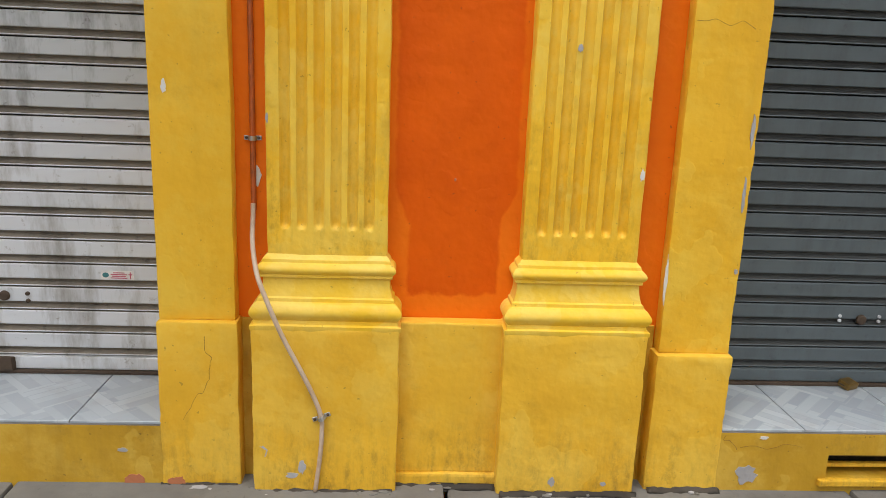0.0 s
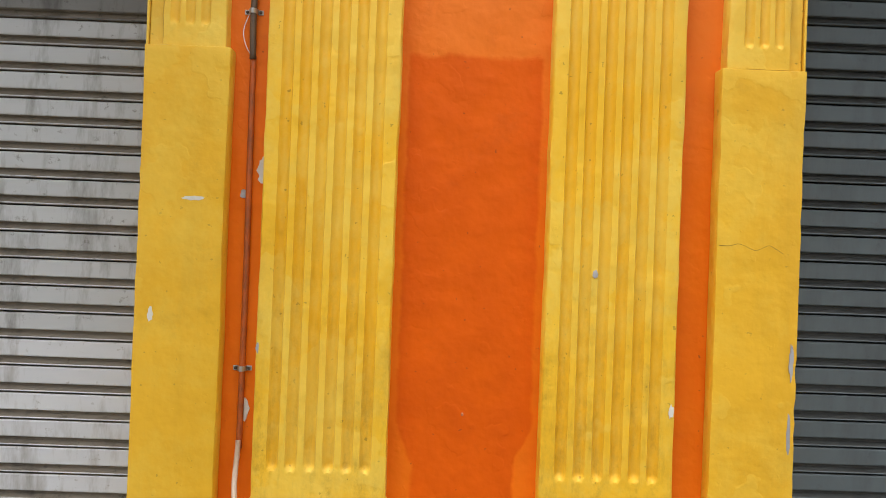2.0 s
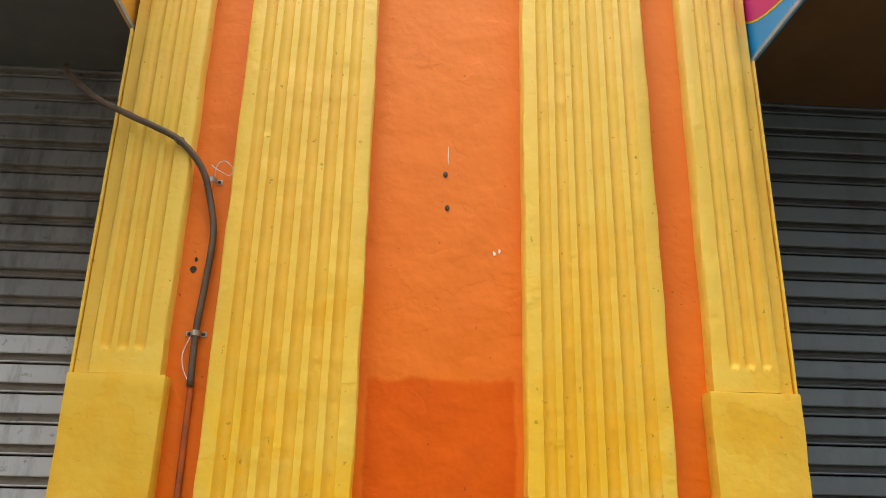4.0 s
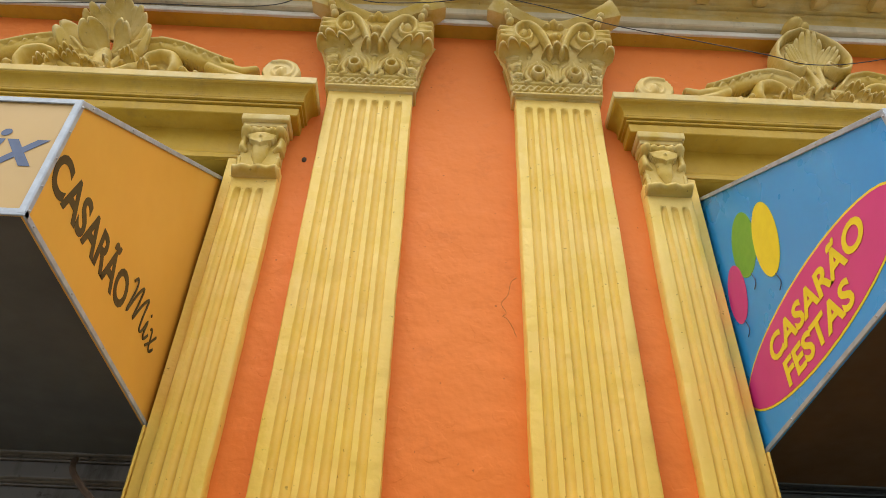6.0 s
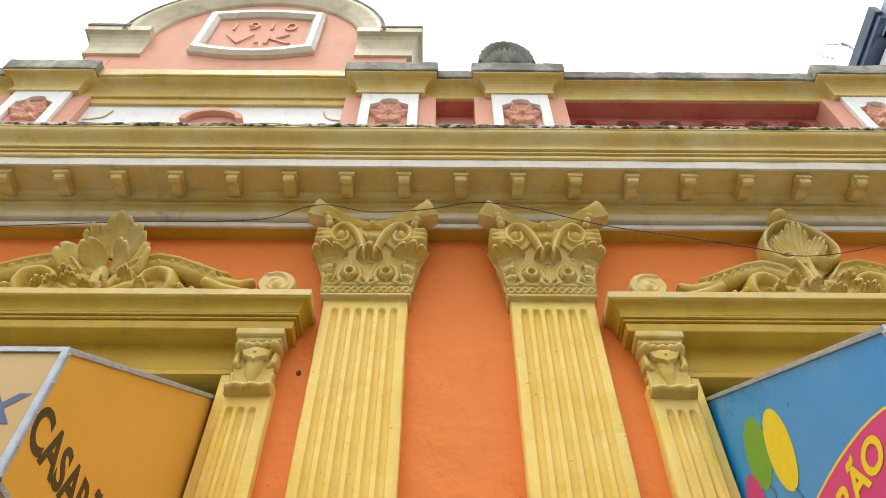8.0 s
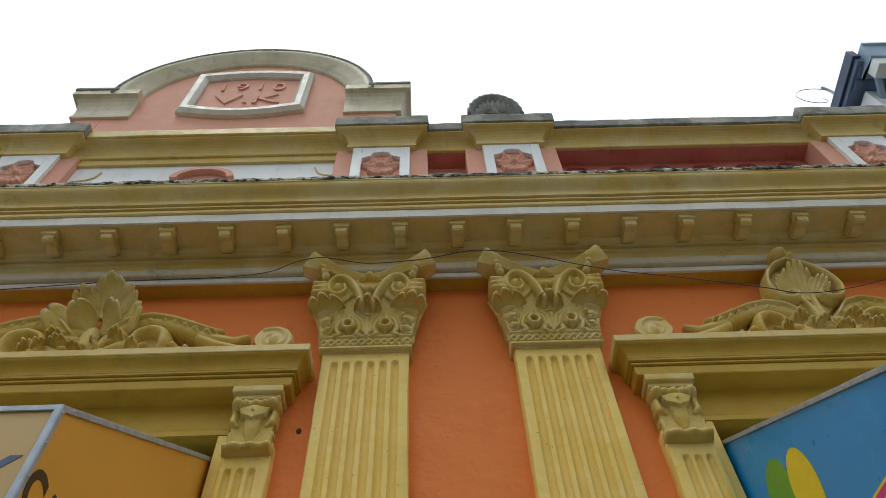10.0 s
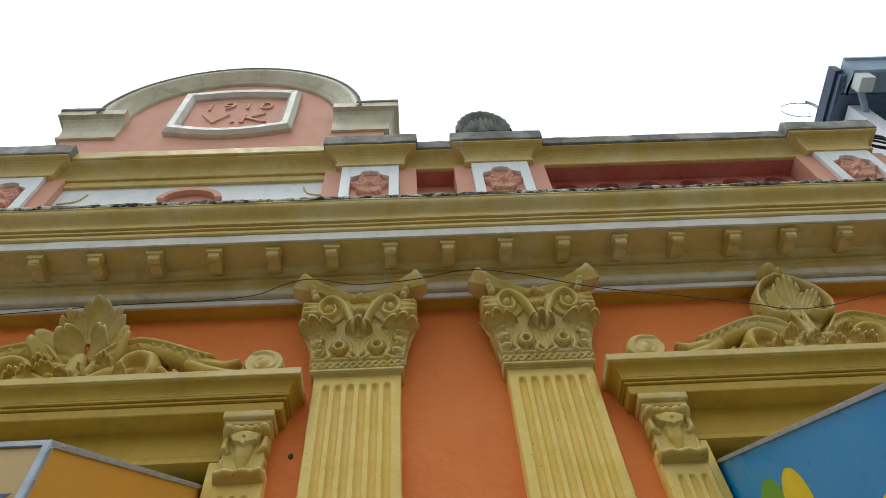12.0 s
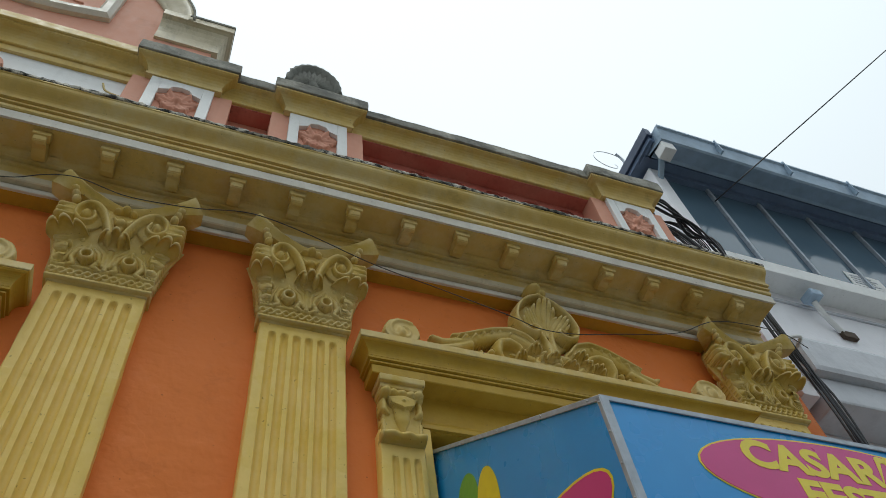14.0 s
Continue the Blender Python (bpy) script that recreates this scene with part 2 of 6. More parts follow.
M_signcream = plain("faded_sign_sheet", (0.56, 0.37, 0.135), 0.45, shade=(0.52, 0.34, 0.12), bump=0.02, scale=3.0)
M_signblue = plain("sky_blue_sign_sheet", (0.030, 0.335, 0.78), 0.28, shade=(0.025, 0.29, 0.71), bump=0.02, scale=3.0)
M_signpink = plain("magenta_sign_print", (0.66, 0.045, 0.26), 0.32, shade=(0.60, 0.04, 0.23), bump=0, scale=5.0)
M_print = plain("black_sign_print", (0.025, 0.018, 0.012), 0.35, bump=0)
M_printyellow = plain("yellow_sign_print", (0.86, 0.70, 0.03), 0.35, shade=(0.80, 0.64, 0.03), bump=0)
M_printgreen = plain("green_sign_print", (0.17, 0.42, 0.045), 0.35, shade=(0.14, 0.38, 0.04), bump=0)
M_printnavy = plain("navy_sign_print", (0.05, 0.09, 0.2), 0.35, bump=0)
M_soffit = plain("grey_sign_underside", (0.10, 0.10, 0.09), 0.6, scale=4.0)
# stands in for the open right box: its inside shade is put into brown
M_dim_inside = plain("dim_brown_sign_inside", (0.10, 0.05, 0.012), 0.6, scale=4.0)
M_paper = plain("white_sticker", (0.8, 0.78, 0.78), 0.5, bump=0)
M_printteal = plain("teal_print", (0.05, 0.2, 0.22), 0.5, bump=0)
M_printred = plain("red_print", (0.55, 0.12, 0.18), 0.5, bump=0)
M_gutter = plain("blue_grey_gutter", (0.38, 0.50, 0.63), 0.5, 0.1, scale=6.0)
M_eave = plain("dark_eave_boards", (0.17, 0.24, 0.37), 0.6, scale=5.0)
M_barge = plain("navy_barge_paint", (0.05, 0.08, 0.15), 0.5, scale=5.0)
M_greywall = paint("cool_white_render", (0.90, 0.90, 0.93), (0.86, 0.86, 0.90), grime=(0.4, 0.4, 0.4), grime_amount=0.15, streak=0.06, speck=0.2)
M_greyband = paint("cool_grey_render", (0.62, 0.64, 0.68), (0.54, 0.56, 0.60), grime=(0.15, 0.15, 0.16), grime_amount=0.3, streak=0.2, speck=0.2)


def orange_wall():
    """Orange wall paint with a darker repainted field between the two pilasters, ragged at its rim."""
    m, nt, b = nodes_of("orange_wall_paint")
    c = mix(nt, ramp(nt, noise_at(nt, 2.6, 5), 0.35, 0.68), (0.80, 0.175, 0.006), (0.73, 0.140, 0.004))
    # wash-out higher up is painted in as a paler tone
    c = mix(nt, ramp(nt, ragged_height(nt), 1.9, 3.3, 0, 0.85), c, (0.80, 0.240, 0.058))
    g = nt.nodes.new("ShaderNodeNewGeometry")
    sep = nt.nodes.new("ShaderNodeSeparateXYZ")
    nt.links.new(g.outputs["Position"], sep.inputs[0])
    rag = nt.nodes.new("ShaderNodeMath")
    rag.operation = "MULTIPLY_ADD"
    rag.inputs[1].default_value = 0.03
    nt.links.new(noise_at(nt, 11.0, 6, 0.7), rag.inputs[0])
    nt.links.new(sep.outputs["X"], rag.inputs[2])
    side = nt.nodes.new("ShaderNodeMath")
    side.operation = "ABSOLUTE"
    off = nt.nodes.new("ShaderNodeMath")
    off.operation = "SUBTRACT"
    off.inputs[1].default_value = 0.015
    nt.links.new(rag.outputs[0], off.inputs[0])
    nt.links.new(off.outputs[0], side.inputs[0])
    ragz = nt.nodes.new("ShaderNodeMath")
    ragz.operation = "MULTIPLY_ADD"
    ragz.inputs[1].default_value = 0.10
    nt.links.new(noise_at(nt, 6.0, 6, 0.7), ragz.inputs[0])
    nt.links.new(sep.outputs["Z"], ragz.inputs[2])
    # the field is a little narrower near its foot
    foot = ramp(nt, ragz.outputs[0], 0.80, 0.90, 0.128, 0.168)
    gap = nt.nodes.new("ShaderNodeMath")
    gap.operation = "SUBTRACT"
    nt.links.new(foot, gap.inputs[0])
    nt.links.new(side.outputs[0], gap.inputs[1])
    inside = ramp(nt, gap.outputs[0], 0.0, 0.008)
    low = ramp(nt, ragz.outputs[0], 0.60, 0.612)
    high = ramp(nt, ragz.outputs[0], 1.795, 1.81, 1.0, 0.0)
    field = times(nt, times(nt, inside, low), high)
    tone = mix(nt, ramp(nt, noise_at(nt, 4.0, 5), 0.4, 0.7), (0.70, 0.104, 0.001), (0.59, 0.080, 0.001))
    c = mix(nt, times(nt, field, 0.92), c, tone)
    sooty = ramp(nt, noise_at(nt, 5.5, 6, 0.7), 0.56, 0.72, 0, 0.22)
    c = mix(nt, sooty, c, (0.30, 0.05, 0.008))
    sp = ramp(nt, noise_at(nt, 60.0, 2, 0.5), 0.715, 0.745, 0, 0.5)
    c = mix(nt, sp, c, (0.14, 0.04, 0.02))
    nt.links.new(c, b.inputs["Base Color"])
    nt.links.new(ramp(nt, noise_at(nt, 15.0, 4), 0.3, 0.7, 0.42, 0.62), b.inputs["Roughness"])
    b.inputs["Specular IOR Level"].default_value = 0.14
    relief_bump(nt, b, 1.0, 0.04, 0.9, 8.0, 70.0, 0.011)
    flake_bump(nt, b, 0.7, 0.3)
    return m


M_orange = orange_wall()


def shutter_steel(name, base, dirty, amount, metal):
    m, nt, b = nodes_of(name)
    oi = nt.nodes.new("ShaderNodeObjectInfo")
    c = mix(nt, ramp(nt, oi.outputs["Random"], 0, 1, 0, 0.35), base, tuple(v * 0.8 for v in base))
    c = mix(nt, ramp(nt, noise_at(nt, 1.0, 6, 0.7, (9, 9, 2.2)), 0.48, 0.72, 0, amount), c, dirty)
    c = mix(nt, ramp(nt, noise_at(nt, 26.0, 5, 0.7), 0.60, 0.72, 0, amount), c, dirty)
    nt.links.new(c, b.inputs["Base Color"])
    b.inputs["Metallic"].default_value = metal
    nt.links.new(ramp(nt, noise_at(nt, 18.0, 4), 0.3, 0.7, 0.36, 0.6), b.inputs["Roughness"])
    relief_bump(nt, b, 0.5, 0.4, 0.2, 8.0, 60.0, 0.003)
    return m


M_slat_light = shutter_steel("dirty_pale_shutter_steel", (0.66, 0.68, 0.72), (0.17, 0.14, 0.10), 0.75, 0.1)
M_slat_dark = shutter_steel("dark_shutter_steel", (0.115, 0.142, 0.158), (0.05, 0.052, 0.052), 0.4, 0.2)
M_slat_top = shutter_steel("awning_dimmed_grimy_steel", (0.20, 0.20, 0.20), (0.03, 0.025, 0.02), 0.95, 0.1)


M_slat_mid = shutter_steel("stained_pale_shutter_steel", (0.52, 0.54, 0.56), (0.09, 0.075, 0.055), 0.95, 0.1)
M_hollow_brown = shutter_steel("brown_grime_and_shade", (0.24, 0.21, 0.17), (0.06, 0.05, 0.04), 0.8, 0.0)
M_hollow_dark = shutter_steel("slat_hollow_shade", (0.075, 0.08, 0.08), (0.03, 0.03, 0.03), 0.6, 0.1)


def tile_glaze():
    """Glazed floor tile printed with a diagonal weave of grey bands."""
    m, nt, b = nodes_of("printed_floor_tile")
    g = nt.nodes.new("ShaderNodeNewGeometry")
    mp = nt.nodes.new("ShaderNodeMapping")
    mp.inputs["Rotation"].default_value = (0, 0, radians(45))
    nt.links.new(g.outputs["Position"], mp.inputs["Vector"])
    tones = []
    for turn in (45, -45):
        tm = nt.nodes.new("ShaderNodeMapping")
        tm.inputs["Rotation"].default_value = (0, 0, radians(turn))
        nt.links.new(g.outputs["Position"], tm.inputs["Vector"])
        bt = add(nt, "ShaderNodeTexBrick", Scale=1.0, Color1=(0.46, 0.50, 0.545, 1), Color2=(0.33, 0.37, 0.415, 1), Mortar=(0.38, 0.42, 0.46, 1), Mortar_Size=0.002, Brick_Width=0.21, Row_Height=0.034)
        bt.offset = 0.37
        nt.links.new(tm.outputs[0], bt.inputs["Vector"])
        tones.append(bt.outputs["Color"])
    ck = add(nt, "ShaderNodeTexChecker", Scale=6.2, Color1=(0, 0, 0, 1), Color2=(1, 1, 1, 1))
    nt.links.new(mp.outputs[0], ck.inputs["Vector"])
    weave = mix(nt, ck.outputs["Color"], tones[0], tones[1])
    c = mix(nt, ramp(nt, noise_at(nt, 8.0, 5, 0.7), 0.52, 0.72, 0, 0.35), weave, (0.32, 0.31, 0.30))
    nt.links.new(c, b.inputs["Base Color"])
    b.inputs["Roughness"].default_value = 0.22
    return m


M_tile = tile_glaze()


def window_glass():
    m, nt, b = nodes_of("dusky_window_glass")
    nt.links.new(mix(nt, noise_at(nt, 2.0, 4), (0.07, 0.12, 0.17), (0.11, 0.17, 0.22)), b.inputs["Base Color"])
    b.inputs["Roughness"].default_value = 0.08
    return m


M_glass = window_glass()


# ---- helpers for shapes ----
def empty(name, label, category, loc=(0, 0, 0), group="", kind=""):
    ob = new(name)
    ob.empty_display_size = 0.05
    ob.location = loc
    return tagged(ob, label, category, group, kind)


def mesh_of(name, bm, material, smooth=False, sharp=0):
    bmesh.ops.recalc_face_normals(bm, faces=bm.faces)
    me = bpy.data.meshes.new(name)
    bm.to_mesh(me)
    bm.free()
    me.materials.append(material)
    if smooth:
        me.polygons.foreach_set("use_smooth", [True] * len(me.polygons))
    if sharp:
        me.set_sharp_from_angle(angle=radians(sharp))
    return me


def base_of(ob):
    at = Vector((0, 0, 0))
    while ob:
        at += ob.location
        ob = ob.parent
    return at


def part(name, bm, material, parent, label="", smooth=False, sharp=0):
    """Links a bmesh, given in world places, as one mesh under a thing or a part."""
    me = mesh_of(name, bm, material, smooth, sharp)
    me.transform(Matrix.Translation(-base_of(parent)))
    ob = new(name, me)
    ob.parent = parent
    return tagged(ob, label)


def solo(name, bm, material, label, category, group="", kind="", smooth=False):
    return tagged(new(name, mesh_of(name, bm, material, smooth)), label, category, group, kind)


def box(x0, x1, y0, y1, z0, z1, bevel=0.0, bm=None, seg=2):
    own = bmesh.new()
    bmesh.ops.create_cube(own, size=1, matrix=Matrix.LocRotScale(((x0 + x1) / 2, (y0 + y1) / 2, (z0 + z1) / 2), None, (abs(x1 - x0), abs(y1 - y0), abs(z1 - z0))))
    if bevel:
        bmesh.ops.bevel(own, geom=list(own.edges), offset=bevel, segments=seg, affect="EDGES", profile=0.6)
    if bm is None:
        return own
    me = bpy.data.meshes.new("tmp")
    own.to_mesh(me)
    own.free()
    bm.from_mesh(me)
    bpy.data.meshes.remove(me)
    return bm


def rough_up(bm, amount, scale=9.0, seed=0.0):
    """Push points about a little, so that old edges are not ruler-straight."""
    for v in bm.verts:
        v.co += noise.noise_vector(v.co * scale + Vector((seed, seed * 2, 0))) * amount
    return bm


def worn_box(x0, x1, y0, y1, z0, z1, bevel=0.006, amount=0.003, step=0.06, seed=0.0):
    """A plastered block with rounded, slightly wavy edges."""
    bm = box(x0, x1, y0, y1, z0, z1, bevel)
    for axis, lo, hi in ((0, x0, x1), (2, z0, z1)):
        n = int((hi - lo) / step)
        for i in range(1, n):
            p = [0, 0, 0]
            p[axis] = lo + (hi - lo) * i / n
            nrm = [0, 0, 0]
            nrm[axis] = 1
            bmesh.ops.bisect_plane(bm, geom=list(bm.verts) + list(bm.edges) + list(bm.faces), plane_co=p, plane_no=nrm)
    return rough_up(bm, amount, 7.0, seed)


def mould(profile, x0, x1, back=0.0, ends=(True, True), step=0.12, wave=0.0015, seed=0.0):
    """A moulding along x. profile: (projection, z) from foot to head; with ends, it returns to the wall at both sides."""
    bm = bmesh.new()
    n = max(2, int((x1 - x0) / step))
    rings = []
    for d, z in profile:
        a = x0 - d if ends[0] else x0
        b = x1 + d if ends[1] else x1
        row = [bm.verts.new((a, back, z))]
        for i in range(n + 1):
            x = a + (b - a) * i / n
            w = noise.noise(Vector((x * 5 + seed, z * 9, 3.0))) * wave
            row.append(bm.verts.new((x, -d + w, z + w)))
        row.append(bm.verts.new((b, back, z)))
        rings.append(row)
    for r, s in zip(rings, rings[1:]):
        for i in range(len(r) - 1):
            bm.faces.new((r[i], r[i + 1], s[i + 1], s[i]))
    for row in (rings[0], rings[-1]):
        bm.faces.new(row)
    return bm


def curve_profile(d0, z0, d1, z1, kind="cyma", n=6):
    """Points of a curved moulding between two arrises."""
    out = []
    for i in range(n + 1):
        u = i / n
        if kind == "cyma":
            v = u - 0.16 * math.sin(2 * math.pi * u)
            out.append((d0 + (d1 - d0) * v, z0 + (z1 - z0) * u))
        elif kind == "cove":
            out.append((d0 + (d1 - d0) * (1 - math.cos(u * math.pi / 2)), z0 + (z1 - z0) * math.sin(u * math.pi / 2)))
        else:
            b = math.sin(u * math.pi)
            out.append((d0 + (d1 - d0) * u + b * (z1 - z0) * 0.42, z0 + (z1 - z0) * u))
    return out


def tube(points, radius, sides=8, bm=None):
    """A round sweep along points, smoothed by a Catmull-Rom curve."""
    pts = [Vector(p) for p in points]
    dense = []
    for i in range(len(pts) - 1):
        p0, p1, p2, p3 = pts[max(i - 1, 0)], pts[i], pts[i + 1], pts[min(i + 2, len(pts) - 1)]
        for k in range(6):
            t = k / 6
            dense.append(0.5 * ((2 * p1) + (p2 - p0) * t + (2 * p0 - 5 * p1 + 4 * p2 - p3) * t * t + (3 * p1 - p0 - 3 * p2 + p3) * t ** 3))
    dense.append(pts[-1])
    bm = bm or bmesh.new()
    rows = []
    side = None
    for i, p in enumerate(dense):
        ahead = (dense[min(i + 1, len(dense) - 1)] - dense[max(i - 1, 0)]).normalized()
        if side is None:
            side = ahead.orthogonal().normalized()
        side = (side - ahead * side.dot(ahead)).normalized()
        up = ahead.cross(side)
        rows.append([bm.verts.new(p + (side * math.cos(a) + up * math.sin(a)) * radius) for a in (2 * math.pi * k / sides for k in range(sides))])
    for r, s in zip(rows, rows[1:]):
        for k in range(sides):
            bm.faces.new((r[k], r[(k + 1) % sides], s[(k + 1) % sides], s[k]))
    bm.faces.new(rows[0][::-1])
    bm.faces.new(rows[-1])
    return bm


def plate(outline, y0, y1, bm=None):
    """A flat shape in x and z, given thickness from y0 (back) to y1 (front)."""
    bm = bm or bmesh.new()
    f = [bm.verts.new((x, y1, z)) for x, z in outline]
    b = [bm.verts.new((x, y0, z)) for x, z in outline]
    bm.faces.new(f)
    bm.faces.new(b[::-1])
    n = len(f)
    for i in range(n):
        bm.faces.new((f[i], f[(i + 1) % n], b[(i + 1) % n], b[i]))
    return bm


def carve(x0, x1, z0, z1, res, height, y=0.0, back=0.012, thin=0.0):
    """Modelled plaster relief: height(X, Z) gives how far it stands out; where it is under zero nothing stands."""
    nx, nz = int((x1 - x0) / res) + 1, int((z1 - z0) / res) + 1
    X, Z = np.meshgrid(np.linspace(x0, x1, nx), np.linspace(z0, z1, nz))
    Hh = height(X, Z)
    keep = Hh > 0
    bm = bmesh.new()
    front, rear = {}, {}

    def vert(j, i):
        if (j, i) not in front:
            front[j, i] = bm.verts.new((X[j, i], y - max(0.0, Hh[j, i]), Z[j, i]))
            rear[j, i] = bm.verts.new((X[j, i], y - max(0.0, Hh[j, i]) + thin if thin else y + back, Z[j, i]))
        return front[j, i]

    edges = {}
    for j in range(nz - 1):
        for i in range(nx - 1):
            if keep[j:j + 2, i:i + 2].sum() >= (4 if thin else 2):
                c = [(j, i), (j, i + 1), (j + 1, i + 1), (j + 1, i)]
                bm.faces.new([vert(*k) for k in c])
                if thin:
                    bm.faces.new([rear[k] for k in c[::-1]])
                for a, b in zip(c, c[1:] + c[:1]):
                    edges[a, b] = True
    for a, b in list(edges):
        if (b, a) not in edges:
            bm.faces.new((front[b], front[a], rear[a], rear[b]))
    for v in [v for v in bm.verts if not v.link_faces]:
        bm.verts.remove(v)
    return bm


def stroke(X, Z, pts, radii, rise=1.0, power=0.5):
    """Height of a rounded ridge along points, with its half width along the way."""
    pts = np.array(pts, float)
    u = np.linspace(0, len(pts) - 1, 60)
    idx = np.arange(len(pts))
    px, pz = np.interp(u, idx, pts[:, 0]), np.interp(u, idx, pts[:, 1])
    for _ in range(6):
        px[1:-1] = (px[:-2] + 2 * px[1:-1] + px[2:]) / 4
        pz[1:-1] = (pz[:-2] + 2 * pz[1:-1] + pz[2:]) / 4
    pr = np.interp(u, np.linspace(0, len(pts) - 1, len(radii)), radii)
    out = np.full(X.shape, -1.0)
    for x0, z0, x1, z1, r0, r1 in zip(px, pz, px[1:], pz[1:], pr, pr[1:]):
        ex, ez = x1 - x0, z1 - z0
        k = np.clip(((X - x0) * ex + (Z - z0) * ez) / max(ex * ex + ez * ez, 1e-9), 0, 1)
        r = r0 + (r1 - r0) * k
        q = 1 - ((X - x0 - k * ex) ** 2 + (Z - z0 - k * ez) ** 2) / (r * r)
        out = np.maximum(out, np.where(q > 0, r * rise * np.abs(q) ** power, -1.0))
    return out


def spiral(X, Z, cx, cz, r0, turns, width, rise=1.0, way=1, start=0.0):
    a = np.linspace(0, turns * 2 * math.pi, 36)
    r = r0 * (1 - 0.86 * a / a[-1])
    pts = np.stack([cx + way * r * np.cos(a + start), cz + r * np.sin(a + start)], 1)
    return stroke(X, Z, pts, [width, width * 0.75, width * 0.5], rise)


def blob(X, Z, cx, cz, rx, rz, rise, tilt=0.0):
    c, s = math.cos(tilt), math.sin(tilt)
    u, v = ((X - cx) * c + (Z - cz) * s) / rx, (-(X - cx) * s + (Z - cz) * c) / rz
    q = 1 - u * u - v * v
    return np.where(q > 0, rise * np.sqrt(np.abs(q)), -1.0)


def leaf(X, Z, cx, cz, length, width, rise, tilt=0.0, lobes=5):
    """An acanthus leaf: midrib, ruffled rim and a tip that curls outwards."""
    c, s = math.cos(tilt), math.sin(tilt)
    u = (-(X - cx) * s + (Z - cz) * c) / length
    v = ((X - cx) * c + (Z - cz) * s) / width
    rim = np.sin(np.clip(u, 0, 1) * math.pi) ** 0.55 * (0.62 + 0.38 * np.abs(np.cos(u * lobes * math.pi)))
    inside = rim - np.abs(v)
    body = rise * (0.35 + 0.75 * np.clip(u, 0, 1) ** 1.6) * np.clip(inside * 4, 0, 1) ** 0.5
    rib = 0.22 * rise * np.cos(np.abs(v) * 9) * (1 - np.abs(v))
    return np.where((u > 0) & (u < 1) & (inside > 0), body + rib, -1.0)


def curled(foot, tilt, length, half, bend, lobes=3, out=(0, -1, 0), notch=0.2, droop=0.3, thick=0.007, waist=0.4, bm=None):
    """A plaster leaf as a thick sheet: it rises from its foot, widens, and its lobed rim bends forward and over."""
    bm = bm or bmesh.new()
    foot, fwd = Vector(foot), Vector(out).normalized()
    rise, side = Vector((math.sin(tilt), 0, math.cos(tilt))), Vector((math.cos(tilt), 0, -math.sin(tilt)))
    nu, nv = 10, max(12, 8 * lobes)
    faces = []
    for lift in (thick, 0.0):
        grid = []
        for i in range(nu + 1):
            u = i / nu
            row = []
            for k in range(nv + 1):
                v = -1 + 2 * k / nv
                # each lobe is a half-round
                q = ((v + 1) * lobes / 2) % 1.0 if k < nv else 1.0
                beat = math.sqrt(max(0.0, 1 - (2 * q - 1) ** 2))
                ln = length * (1 - droop * v * v) * (1 - notch + notch * beat)
                w = half * (waist + (1 - waist) * math.sin(min(1.0, u / 0.8) * math.pi / 2))
                a = bend * u
                up, ahead = ln / bend * math.sin(a), ln / bend * (1 - math.cos(a))
                p = foot + rise * up + fwd * (ahead - 0.25 * half * (1 - beat) * u - 0.35 * half * v * v) + side * (v * w)
                p += (fwd * math.cos(a) + rise * -math.sin(a)) * lift
                row.append(bm.verts.new(p + noise.noise_vector(p * 40) * 0.0015))
            grid.append(row)
        faces.append(grid)
    f, b = faces
    for i in range(nu):
        for k in range(nv):
            bm.faces.new((f[i][k], f[i][k + 1], f[i + 1][k + 1], f[i + 1][k]))
            bm.faces.new((b[i][k], b[i + 1][k], b[i + 1][k + 1], b[i][k + 1]))
    ring = [(0, k) for k in range(nv)] + [(i, nv) for i in range(nu)] + [(nu, k) for k in range(nv, 0, -1)] + [(i, 0) for i in range(nu, 0, -1)]
    for (i, k), (j, m) in zip(ring, ring[1:] + ring[:1]):
        bm.faces.new((f[i][k], b[i][k], b[j][m], f[j][m]))
    return bm


def words(text, size, material, parent, m, label="", bold=0.0, shear=0.0, squeeze=1.0, name="lettering", depth=0.0003):
    cu = bpy.data.curves.new(name, "FONT")
    cu.body, cu.size, cu.offset, cu.shear = text, size, bold, shear
    cu.align_x, cu.align_y = "CENTER", "CENTER"
    cu.extrude = depth
    cu.resolution_u = 4
    tmp = bpy.data.objects.new("tmp", cu)
    scene.collection.objects.link(tmp)
    me = bpy.data.meshes.new_from_object(tmp)
    bpy.data.objects.remove(tmp)
    bpy.data.curves.remove(cu)
    me.transform(Matrix.Diagonal((squeeze, 1, 1, 1)))
    me.transform(Matrix.Translation(-base_of(parent)) @ m)
    me.materials.clear()
    me.materials.append(material)
    ob = new(name, me)
    ob.parent = parent
    return tagged(ob, label)


def ellipse(cx, cz, rx, rz, tilt=0.0, n=40):
    c, s = math.cos(tilt), math.sin(tilt)
    return [(cx + rx * math.cos(a) * c - rz * math.sin(a) * s, cz + rx * math.cos(a) * s + rz * math.sin(a) * c) for a in (2 * math.pi * k / n for k in range(n))]


def ragged(cx, cz, rx, rz, seed, n=14):
    rnd = random.Random(seed)
    return [(cx + rx * rnd.uniform(0.6, 1.1) * math.cos(a), cz + rz * rnd.uniform(0.6, 1.1) * math.sin(a)) for a in (2 * math.pi * k / n for k in range(n))]


